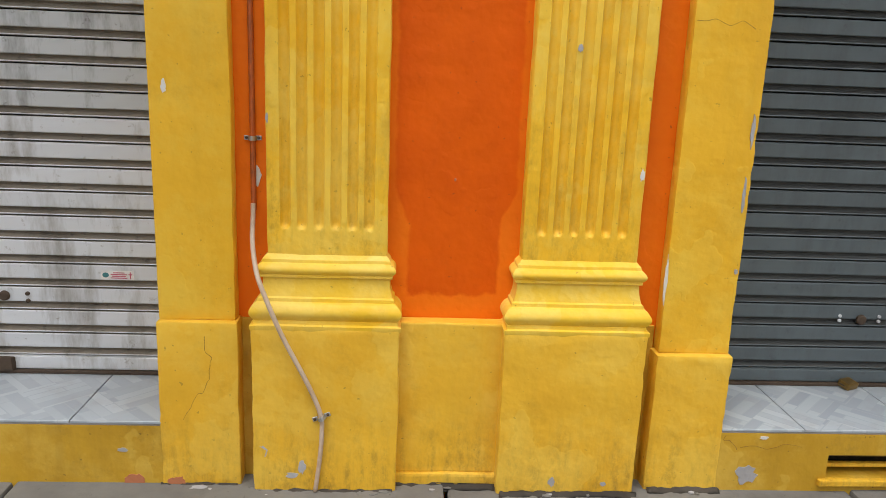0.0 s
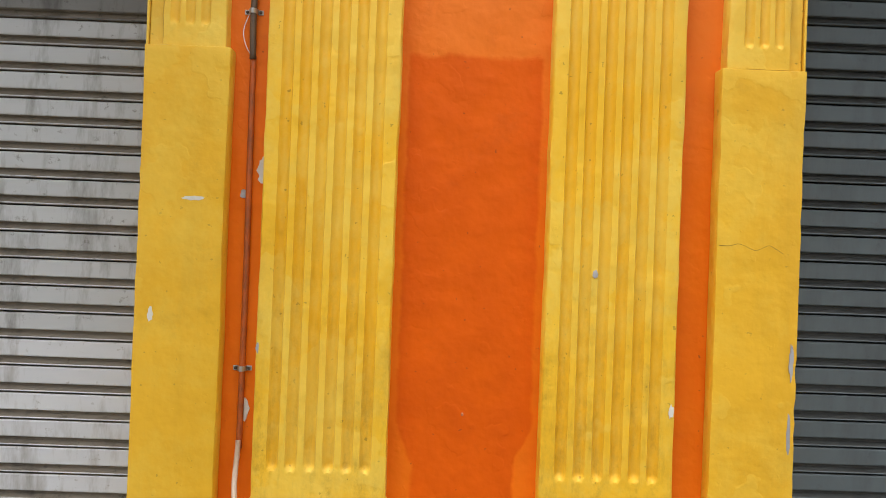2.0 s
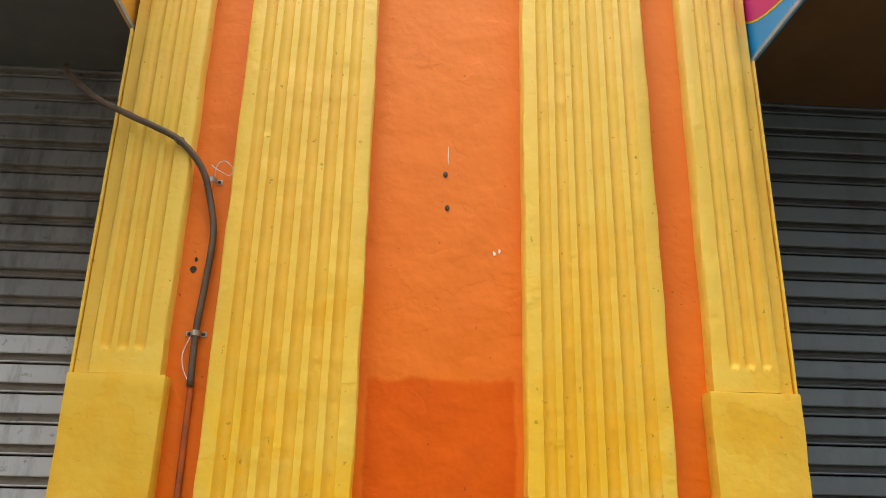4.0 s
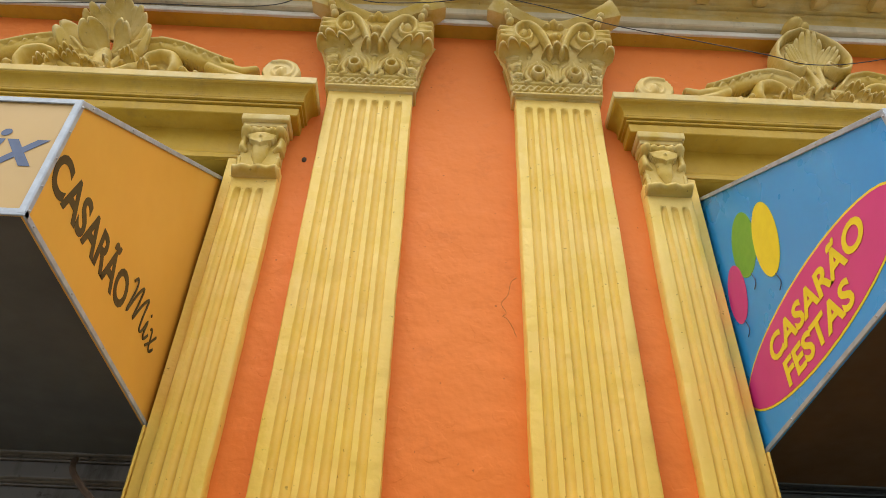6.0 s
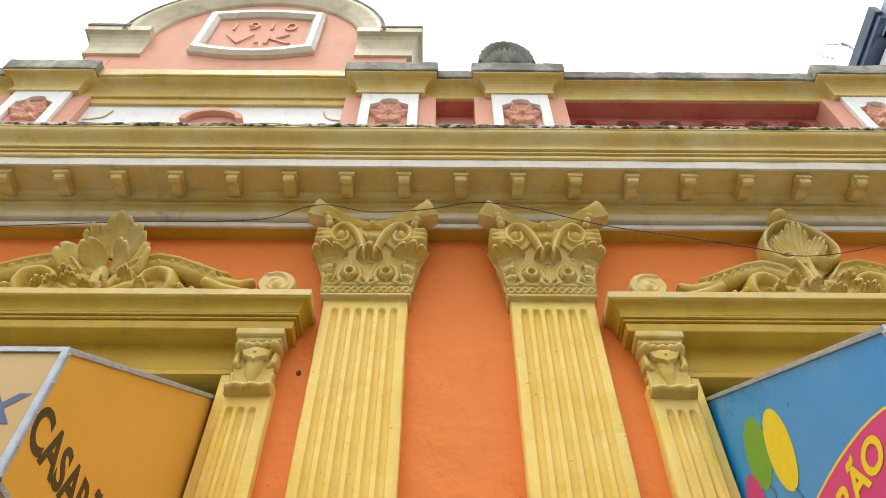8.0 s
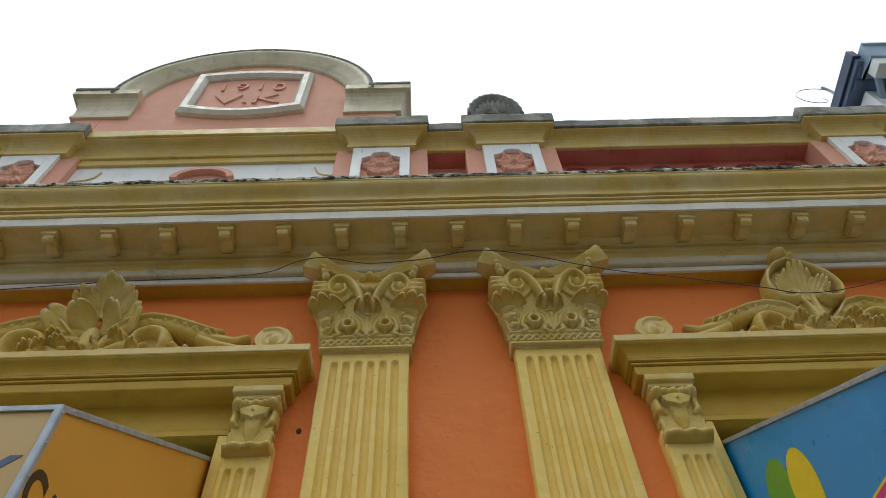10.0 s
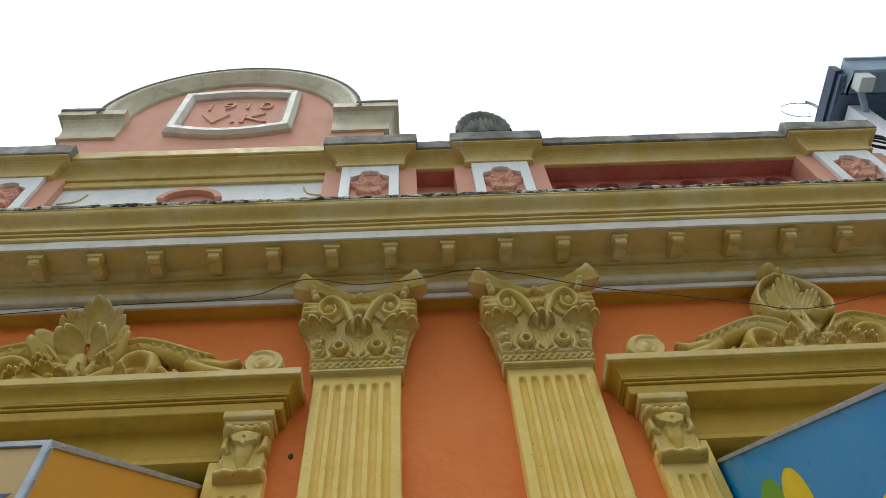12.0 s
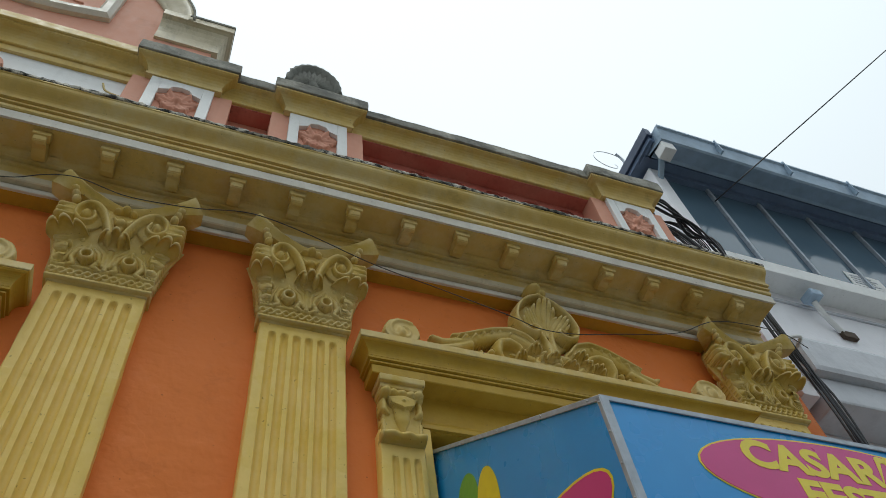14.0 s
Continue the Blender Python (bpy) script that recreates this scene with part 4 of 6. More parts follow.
def bracket_carving(c):
    """A bolster under the cap, a spreading drop with a bead, a leaf below it and a ribbed roll at the foot."""
    def h(X, Z):
        bolster = 0.036 * np.sqrt(np.clip(1 - ((Z - 3.668) / 0.019) ** 2, 0, 1)) * (1 + 0.10 * np.cos((X - c) * 205))
        out = np.where((np.abs(Z - 3.668) < 0.019) & (np.abs(X - c) < 0.072), bolster, -1.0)
        half = 0.056 - np.clip(3.645 - Z, 0, 1) * 0.95 + 0.006 * np.cos((Z - 3.62) * 130)
        drop = np.where((Z < 3.648) & (Z > 3.590) & (np.abs(X - c) < half), 0.030 + 0.006 * np.cos((X - c) * 55), -1.0)
        out = np.maximum(out, drop)
        out = np.maximum(out, blob(X, Z, c, 3.628, 0.010, 0.010, 0.044))
        out = np.maximum(out, stroke(X, Z, [(c, 3.605), (c, 3.570), (c, 3.530)], [0.030, 0.026, 0.012], 0.8))
        for q in (-1, 1):
            out = np.maximum(out, stroke(X, Z, [(c + q * 0.062, 3.640), (c + q * 0.062, 3.600), (c + q * 0.048, 3.588)], [0.010, 0.013, 0.008], 1.6))
            out = np.maximum(out, blob(X, Z, c + q * 0.056, 3.668, 0.022, 0.022, 0.046))
            out = np.maximum(out, stroke(X, Z, [(c + q * 0.064, 3.560), (c + q * 0.060, 3.515)], [0.006, 0.006], 1.0))
        roll = np.where(np.abs(Z - 3.494) < 0.017, 0.030 * np.sqrt(np.clip(1 - ((Z - 3.494) / 0.017) ** 2, 0, 1)) * (1 + 0.14 * np.sin((X - c) * 120)), -1.0)
        return np.maximum(out, np.where(np.abs(X - c) < 0.074, roll, -1.0))
    return carve(c - 0.084, c + 0.084, 3.474, 3.690, 0.003, h, -0.056, 0.03)


def door_cornice(c, label):
    th = empty("door_cornice", label, "door cornice", (c, -0.05, 3.738), "door cornices")
    prof = [(0.0, 3.738), (0.088, 3.738), (0.091, 3.741), (0.092, 3.774), (0.084, 3.776), (0.084, 3.780), (0.099, 3.781), (0.100, 3.787), (0.092, 3.789), (0.092, 3.792), (0.107, 3.793), (0.108, 3.801)]
    prof += [(0.100, 3.803)] + curve_profile(0.106, 3.805, 0.134, 3.846, "cove", 8) + [(0.140, 3.850), (0.140, 3.853), (0.0, 3.853)]
    part("moulding", mould(prof, c - 0.694, c + 0.694, step=0.06, wave=0.003, seed=c), M_mould, th, "ochre moulded ledge", False)
    lip = [(0.0, 3.8535), (0.142, 3.8535), (0.144, 3.856), (0.144, 3.884), (0.140, 3.889), (0.0, 3.902)]
    part("top_fillet", mould(lip, c - 0.694, c + 0.694, step=0.05, wave=0.003, seed=c), M_cornice, th, "pale weathered top fillet", False)
    strip = [(0.012, 3.588), (0.026, 3.588), (0.026, 3.606), (0.018, 3.622), (0.012, 3.628)]
    part("lintel_bead", mould(strip, c - 0.60, c + 0.60, 0.0, (False, False), 0.1), M_mould, th)
    return th


for s, label in ((-1, "ochre moulded ledge over the doorway below a leaf palmette"), (1, "ochre moulded ledge over the doorway, cracked at its corner")):
    jamb(s * 0.690, s, 0.482 if s < 0 else 0.412)
    jamb(s * (2 * BAY - 0.690), -s, 0.440)
    door_cornice(s * BAY, label)


# ---- plaster ornaments on the door cornices ----
def wing(c, s, reach, tall=0.225):
    """A crescent leaf that rises beside the crest and runs out in ragged tips along the ledge, a scroll in its crook."""
    z0 = 3.903

    def h(X, Z):
        U, V = (X - c) * s * 0.53 / reach, Z - z0
        W = V * 0.225 / tall
        spine = stroke(U, W, [(0.015, 0.030), (0.045, 0.110), (0.105, 0.175), (0.185, 0.196), (0.265, 0.176), (0.345, 0.140), (0.425, 0.110), (0.500, 0.105)], [0.014, 0.026, 0.032, 0.034, 0.034, 0.030, 0.024, 0.010], 1.1)
        # a hollow runs along the crescent, so that its upper edge reads as a rim
        rim = stroke(U, W, [(0.050, 0.130), (0.105, 0.195), (0.185, 0.218), (0.270, 0.196), (0.350, 0.158), (0.430, 0.124)], [0.006, 0.009, 0.010, 0.009, 0.008, 0.005], 1.6)
        rim = np.where(rim > 0, rim + 0.036, rim)
        crook = stroke(U, W, [(0.245, 0.012), (0.268, 0.060), (0.255, 0.115), (0.205, 0.142), (0.155, 0.126), (0.140, 0.086), (0.165, 0.060), (0.192, 0.078)], [0.014, 0.022, 0.024, 0.021, 0.018, 0.015, 0.012, 0.010], 2.5)
        back = blob(U, W, 0.150, 0.080, 0.125, 0.095, 0.008)
        arm = stroke(U, W, [(0.020, 0.012), (0.065, 0.020), (0.110, 0.052), (0.128, 0.100)], [0.014, 0.024, 0.024, 0.012], 1.9)
        curl = np.maximum(blob(U, W, 0.100, 0.118, 0.024, 0.017, 0.046, 0.6), blob(U, W, 0.072, 0.086, 0.020, 0.014, 0.038, -0.4))
        tips = np.full(X.shape, -1.0)
        for pts in ([(0.36, 0.125), (0.44, 0.092), (0.50, 0.084), (0.545, 0.118)], [(0.38, 0.100), (0.45, 0.058), (0.515, 0.044), (0.535, 0.062)], [(0.33, 0.150), (0.40, 0.140), (0.445, 0.156)], [(0.28, 0.165), (0.325, 0.190), (0.350, 0.186)]):
            tips = np.maximum(tips, stroke(U, W, pts, [0.020, 0.022, 0.018, 0.008], 1.5))
        low = np.full(X.shape, -1.0)
        for pts in ([(0.270, 0.070), (0.320, 0.040), (0.390, 0.026), (0.440, 0.010)], [(0.285, 0.020), (0.330, 0.014), (0.370, 0.020)], [(0.180, 0.014), (0.215, 0.026), (0.235, 0.050)]):
            low = np.maximum(low, stroke(U, W, pts, [0.016, 0.018, 0.008], 1.7))
        low = np.maximum(low, np.maximum(blob(U, W, 0.300, 0.052, 0.022, 0.016, 0.046, -0.5), blob(U, W, 0.345, 0.046, 0.016, 0.012, 0.036, -0.3)))
        # the leaf's fingers lie slantwise over the crescent
        fingers = np.full(X.shape, -1.0)
        for u, w, du, dw in ((0.060, 0.150, 0.034, -0.050), (0.215, 0.205, 0.040, -0.040), (0.250, 0.192, 0.046, -0.040), (0.290, 0.175, 0.050, -0.040), (0.330, 0.155, 0.052, -0.044), (0.375, 0.138, 0.056, -0.046), (0.165, 0.205, 0.036, -0.036)):
            fingers = np.maximum(fingers, stroke(U, W, [(u, w), (u + du * 0.6, w + dw * 0.4), (u + du, w + dw)], [0.006, 0.012, 0.007], 3.9))
        out = np.maximum.reduce([spine, rim, crook, back, arm, curl, tips, low, fingers])
        return out
    a, b = sorted((c - s * 0.01, c + s * (reach + 0.04)))
    bm = carve(a, b, z0 - 0.010, z0 + tall + 0.03, 0.0036, h, -0.066, 0.03)
    # loose leaf tips that bend away from the ledge
    for u, v, tilt, ln, half in ((0.085, 0.070, 0.30, 0.095, 0.032), (0.150, 0.018, 0.60, 0.090, 0.032)):
        curled((c + s * u * reach / 0.53, -0.084, z0 + v * tall / 0.225), s * tilt, ln, half, 1.9, 3, (0, -1, 0), 0.22, 0.3, 0.007, 0.5, bm)
    return bm


def base_flowers(c):
    """Ruffled leaves bunched at the foot of the crest, one of them hanging over the ledge."""
    z0 = 3.903

    def h(X, Z):
        out = stroke(X, Z, [(c - 0.10, z0 + 0.050), (c - 0.110, z0 + 0.012), (c - 0.070, z0 - 0.004)], [0.018, 0.024, 0.014], 1.9)
        out = np.maximum(out, stroke(X, Z, [(c - 0.09, z0 + 0.05), (c - 0.03, z0 + 0.090), (c + 0.05, z0 + 0.095)], [0.012, 0.020, 0.012], 1.8))
        for x, z, r in ((0.045, 0.050, 0.020), (-0.015, 0.040, 0.017), (0.095, 0.030, 0.016), (0.020, 0.086, 0.013)):
            out = np.maximum(out, blob(X, Z, c + x, z0 + z, r * 1.3, r, r * 2.0, x * 9))
        return np.maximum(out, blob(X, Z, c, z0 + 0.035, 0.13, 0.050, 0.020))
    bm = carve(c - 0.17, c + 0.17, z0 - 0.012, z0 + 0.13, 0.0036, h, -0.080, 0.02)
    for x, z, tilt, ln in ((-0.075, 0.030, -0.9, 0.080), (-0.030, 0.050, -0.3, 0.075), (0.030, 0.020, 0.3, 0.070), (0.085, 0.028, 1.0, 0.085)):
        curled((c + x, -0.098, z0 + z), tilt, ln, 0.030, 2.3, 3, (0, -1, 0), 0.18, 0.25, 0.007, 0.5, bm)
    return bm


def palmette(c):
    """Upright ruffled plume over two broad leaves that droop to either side."""
    z0 = 4.045

    plume = bmesh.new()
    for tilt, ln, half in ((-0.56, 0.178, 0.058), (0.70, 0.182, 0.058), (0.08, 0.212, 0.062)):
        curled((c + 0.030 * tilt, -0.062 - 0.014 * (1 - abs(tilt)), z0 + 0.095), tilt, ln, half, 1.25, 3, (0, -1, 0), 0.14, 0.20, 0.008, 0.35, plume)
    broad = bmesh.new()
    for tilt, ln, half, bend in ((-1.18, 0.205, 0.062, 1.0), (1.18, 0.205, 0.062, 1.0), (-0.62, 0.172, 0.050, 1.6), (0.66, 0.172, 0.050, 1.6)):
        curled((c + 0.016 * tilt, -0.066, z0 + 0.012), tilt, ln, half, bend, 2, (0, -1, 0), 0.08, 0.18, 0.010, 0.22, broad)
    bmesh.ops.create_uvsphere(broad, u_segments=14, v_segments=8, radius=1, matrix=Matrix.LocRotScale((c, -0.075, z0 - 0.045), None, (0.034, 0.036, 0.085)))
    return plume, broad


def shell_crest(c):
    """Heart-shaped cartouche: a thin rolled rim that curls in at its foot, a ruffled leaf inside, a knob on top."""
    z0 = 4.045

    def rim(X, Z):
        out = np.full(X.shape, -1.0)
        for s in (-1, 1):
            U = (X - c) * s
            out = np.maximum(out, stroke(U, Z, [(-0.006, z0 + 0.322), (0.062, z0 + 0.286), (0.118, z0 + 0.212), (0.140, z0 + 0.130), (0.118, z0 + 0.066), (0.070, z0 + 0.050), (0.040, z0 + 0.082), (0.056, z0 + 0.116), (0.086, z0 + 0.104)], [0.010, 0.011, 0.012, 0.012, 0.012, 0.012, 0.011, 0.009, 0.007], 4.2))
        return out

    def inside(X, Z):
        out = blob(X, Z, c, z0 + 0.16, 0.122, 0.155, 0.006)
        for q in (-1, 1):
            out = np.maximum(out, stroke(X, Z, [(c + q * 0.010, z0 - 0.08), (c + q * 0.012, z0 + 0.02), (c + q * 0.026, z0 + 0.11)], [0.020, 0.016, 0.010], 1.9))
        return out

    core = carve(c - 0.14, c + 0.14, z0 - 0.10, z0 + 0.32, 0.0036, inside, -0.076, 0.02)
    for tilt, ln, half in ((-0.62, 0.150, 0.042), (0.62, 0.150, 0.042), (0.0, 0.205, 0.060)):
        curled((c + 0.02 * tilt, -0.084, z0 + 0.075), tilt, ln, half, 0.7, 5, (0, -1, 0), 0.18, 0.25, 0.006, 0.35, core)

    def knob_top(X, Z):
        return np.maximum(blob(X, Z, c - 0.012, z0 + 0.356, 0.040, 0.030, 0.070), blob(X, Z, c + 0.022, z0 + 0.338, 0.026, 0.024, 0.058))
    return (carve(c - 0.16, c + 0.16, z0 + 0.02, z0 + 0.345, 0.0036, rim, -0.084, 0.03), core,
            carve(c - 0.08, c + 0.07, z0 + 0.30, z0 + 0.40, 0.0036, knob_top, -0.080, 0.03))


def snail(c, s, tilt):
    """A small loose scroll standing at the end of the ledge."""
    def h(X, Z):
        d = np.sqrt((X - c) ** 2 + (Z - 3.965) ** 2)
        disc = np.where(d < 0.066, 0.012, -1.0)
        curl = spiral(X, Z, c, 3.965, 0.058, 1.6, 0.0085, 1.1, s, 0.9)
        lump = blob(X, Z, c - s * 0.004, 3.950, 0.020, 0.034, 0.030)
        return np.maximum(np.maximum(disc, lump), np.where(curl > 0, curl + 0.010, curl))
    bm = carve(c - 0.085, c + 0.085, 3.896, 4.045, 0.004, h, -0.095, 0.03)
    return bm


orn = empty("ledge_ornament", "olive plaster leaf scrolls with an upright palmette on the ledge", "ornament", (-BAY, -0.03, 3.90), "ledge ornaments")
plume, broad = palmette(-1.335)
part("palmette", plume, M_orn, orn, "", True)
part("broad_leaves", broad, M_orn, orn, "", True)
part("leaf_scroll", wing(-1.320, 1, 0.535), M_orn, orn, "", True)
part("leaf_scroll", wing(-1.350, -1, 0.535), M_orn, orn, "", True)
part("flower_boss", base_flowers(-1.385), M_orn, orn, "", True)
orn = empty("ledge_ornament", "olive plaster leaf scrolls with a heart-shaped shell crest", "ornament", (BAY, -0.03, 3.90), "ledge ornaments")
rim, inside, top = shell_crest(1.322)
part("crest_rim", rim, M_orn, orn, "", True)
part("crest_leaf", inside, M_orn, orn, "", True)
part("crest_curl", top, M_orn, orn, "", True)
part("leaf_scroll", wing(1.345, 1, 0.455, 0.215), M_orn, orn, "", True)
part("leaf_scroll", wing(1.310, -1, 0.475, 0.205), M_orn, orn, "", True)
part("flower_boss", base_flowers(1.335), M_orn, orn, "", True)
for c, s in ((-0.665, -1), (0.690, 1), (2 * BAY - 0.690, -1), (-2 * BAY + 0.665, 1)):
    solo("scroll_ornament", snail(c, s, 0), M_cornice, "small pale plaster snail scroll standing on the ledge", "ornament", "snail scrolls", smooth=True)

# ---- main cornice ----
X0, X1 = -3.4, 2.565
cornice = empty("main_cornice", "weathered ochre cornice with small brackets under its overhang", "cornice", (0, -0.1, 4.366))
flat = (False, False)
part("architrave", mould([(0.062, 4.3655), (0.071, 4.3655), (0.073, 4.368), (0.073, 4.391), (0.062, 4.393)], X0, X1, -0.0605, flat, 0.05, 0.003, 1), M_white, cornice, "thin pale fillet")
part("architrave_soffit", mould([(0.0, 4.366), (0.061, 4.366), (0.061, 4.397), (0.0, 4.397)], X0, X1, 0, flat, 0.07, 0.002, 1), M_mould, cornice)
part("pale_bead", mould([(0.055, 4.3975), (0.090, 4.3975), (0.095, 4.402), (0.097, 4.430), (0.093, 4.433), (0.055, 4.433)], X0, X1, -0.05, flat, 0.05, 0.0025, 2), M_rim, cornice, "pale flaking bead")
part("frieze_fascia", mould([(0.0, 4.4335), (0.091, 4.4335), (0.091, 4.478), (0.103, 4.480), (0.104, 4.493), (0.096, 4.495), (0.096, 4.502), (0.116, 4.503)] + curve_profile(0.118, 4.505, 0.140, 4.526, "cove", 4) + [(0.140, 4.5285), (0.0, 4.5285)], X0, X1, 0, flat, 0.05, 0.0025, 2), M_cornice, cornice)
part("soffit", mould([(0.0, 4.529), (0.252, 4.529), (0.252, 4.550), (0.0, 4.55)], X0, X1, 0, flat, 0.07, 0.0015, 3), M_cornice, cornice)
part("drip_fillet", mould([(0.2525, 4.532), (0.255, 4.526), (0.264, 4.526), (0.266, 4.574), (0.2525, 4.577)], X0, X1, -0.2522, flat, 0.05, 0.003, 4), M_white, cornice, "pale flaking drip edge")
part("cymatium", mould([(0.0, 4.5505), (0.252, 4.5505), (0.252, 4.578), (0.268, 4.579), (0.274, 4.584), (0.274, 4.601), (0.266, 4.604), (0.268, 4.610), (0.281, 4.611), (0.282, 4.618), (0.275, 4.621), (0.277, 4.629), (0.290, 4.630), (0.291, 4.643), (0.282, 4.646)] + curve_profile(0.284, 4.650, 0.330, 4.722, "cyma", 10) + [(0.334, 4.725), (0.334, 4.732), (0.0, 4.76)], X0, X1, 0, flat, 0.05, 0.0035, 5), M_cornice, cornice)
part("mossy_edge", rough_up(mould([(0.0, 4.761), (0.331, 4.7325), (0.337, 4.7325), (0.340, 4.742), (0.336, 4.754), (0.318, 4.761), (0.0, 4.79)], X0, X1, 0, flat, 0.014, 0.005, 6), 0.006, 46), M_crumble, cornice, "crumbling top edge, black and white with moss and lichen")
bm = bmesh.new()
# console: a square cap at the nose, a narrower body that swells below and behind it
sx = [(0.128, 4.5285), (0.128, 4.494), (0.142, 4.482), (0.164, 4.478), (0.182, 4.486), (0.196, 4.484), (0.212, 4.474), (0.228, 4.478), (0.234, 4.490), (0.234, 4.5285)]
lft = [bm.verts.new((-0.0235, -d, z)) for d, z in sx]
rgt = [bm.verts.new((0.0235, -d, z)) for d, z in sx]
bm.faces.new(lft)
bm.faces.new(rgt[::-1])
for i in range(len(sx)):
    k = (i + 1) % len(sx)
    bm.faces.new((lft[i], lft[k], rgt[k], rgt[i]))
bmesh.ops.bevel(bm, geom=list(bm.edges), offset=0.003, segments=2, affect="EDGES")
box(-0.031, 0.031, -0.2415, -0.205, 4.500, 4.5285, 0.004, bm)
for v in bm.verts:
    # the cap tapers into the body
    if v.co.y < -0.2 and v.co.z > 4.485:
        v.co.x *= 1 + 0.10 * (v.co.z - 4.5) / 0.03
modillion = [mesh_of("modillion", rough_up(bm if k == 2 else bm.copy(), 0.003, 34, k * 3.7), M_cornice, True, 40) for k in range(3)]
for i in range(-14, 11):
    ob = new("modillion", modillion[i % 3])
    ob.parent = cornice
    ob.location = Vector((0.013 + 0.2348 * i, 0, 0)) - base_of(cornice)

# ---- parapet ----
parapet = empty("parapet", "weathered parapet with pale die panels, ochre rail and black coping", "parapet", (0, -0.05, 4.78))
DIES = (-2.17, -P, P, 2.185)
part("back_wall", box(-3.4, 2.44, 0.14, 0.30, 4.60, 5.70), M_red, parapet, "dark red recessed wall, sooty")
part("ledge", box(-3.4, 2.44, -0.02, 0.139, 4.60, 4.82), M_mossy, parapet)
for c in DIES:
    die = part("die", worn_box(c - 0.240, c + 0.240, -0.084, 0.14, 4.79, 5.535, 0.004, 0.002, 0.1, c), M_pink, parapet, "salmon pier of the parapet")
    bm = bmesh.new()
    # pale frame with an arched window for the rosette
    for x0, x1, z0, z1 in ((-0.149, -0.098, 4.80, 5.532), (0.098, 0.149, 4.80, 5.532), (-0.098, 0.098, 4.80, 5.06)):
        box(c + x0, c + x1, -0.108, -0.084, z0, z1, 0.002, bm, 1)
    arch = [(c - 0.098, 5.532), (c - 0.098, 5.405), (c - 0.055, 5.428), (c - 0.040, 5.462), (c, 5.475), (c + 0.040, 5.462), (c + 0.055, 5.428), (c + 0.098, 5.405), (c + 0.098, 5.532)]
    plate(arch, -0.084, -0.108, bm)
    part("pale_frame", bm, M_panel, die, "pale painted frame with a scalloped head")

    def petals(X, Z, c=c):
        out = blob(X, Z, c, 5.345, 0.026, 0.026, 0.035)
        for k in range(6):
            a = k * math.pi / 3 + 0.5
            out = np.maximum(out, leaf(X, Z, c, 5.335, 0.105, 0.042, 0.026, a, 3))
        return out
    part("rosette", carve(c - 0.097, c + 0.097, 5.22, 5.46, 0.006, petals, -0.082, 0.01), M_pink, die, "salmon plaster rosette", True)
    cap = [(0.084, 5.525), (0.116, 5.528), (0.118, 5.548), (0.110, 5.552)] + curve_profile(0.112, 5.556, 0.168, 5.635, "cove", 6) + [(0.178, 5.640), (0.178, 5.656), (0.12, 5.66)]
    part("die_cap", mould(cap, c - 0.065, c + 0.065, 0.14, (True, True), 0.06, 0.002, c), M_cornice, die, "ochre flared cap")
    part("coping", rough_up(worn_box(c - 0.250, c + 0.250, -0.188, 0.20, 5.655, 5.754, 0.006, 0.004, 0.04, c), 0.002, 25), M_mossy, die, "black mossy coping stone")
rail = [(0.0, 5.540), (0.072, 5.540), (0.076, 5.544), (0.076, 5.558), (0.068, 5.561)] + curve_profile(0.070, 5.564, 0.120, 5.640, "cove", 6) + [(0.134, 5.645), (0.134, 5.660), (0.0, 5.665)]
edges_of = [-3.4] + [v for c in DIES for v in (c - 0.175, c + 0.175)] + [2.44]
for x0, x1 in zip(edges_of[0::2], edges_of[1::2]):
    if x1 - x0 < 0.12:
        continue
    part("rail", mould(rail, x0, x1, 0.20, flat, 0.08, 0.003, x0), M_cornice, parapet, "ochre moulded rail")
    if not -2.1 < (x0 + x1) / 2 < -0.5:
        part("rail_soffit", box(x0, x1, -0.060, 0.139, 5.532, 5.5395), M_red, parapet, "dark red underside of the rail")
        part("rail_coping", rough_up(worn_box(x0, x1, -0.148, 0.22, 5.658, 5.736, 0.006, 0.004, 0.04, x0), 0.003, 22), M_mossy, parapet, "black mossy coping")
    else:
        part("rail_coping", rough_up(worn_box(x0, x1, -0.148, 0.22, 5.658, 5.728, 0.006, 0.003, 0.06, x0), 0.001, 22), M_cornice, parapet, "ochre coping with mossy streaks")
# pale panel under the gable
part("pale_panel", box(-1.93, -0.58, -0.045, 0.14, 4.80, 5.485), M_panel, parapet, "pale painted panel below the gable")
part("panel_band", box(-1.93, -0.58, -0.062, 0.14, 5.485, 5.541, 0.003), M_cornice, parapet)
hood = bmesh.new()
outer = [(-1.235 + 0.16 * math.cos(a), 5.285 + 0.105 * math.sin(a)) for a in (math.pi * k / 16 for k in range(17))]
inner = [(-1.235 + 0.125 * math.cos(a), 5.285 + 0.082 * math.sin(a)) for a in (math.pi * k / 16 for k in range(16, -1, -1))]
part("arched_hood", plate(outer + inner, -0.045, -0.085, hood), M_pink, parapet, "salmon arched hood mould")
part("hood_field", plate([(-1.235 + 0.124 * math.cos(a), 5.285 + 0.08 * math.sin(a)) for a in (math.pi * k / 16 for k in range(17))], -0.044, -0.052), M_pink, parapet)
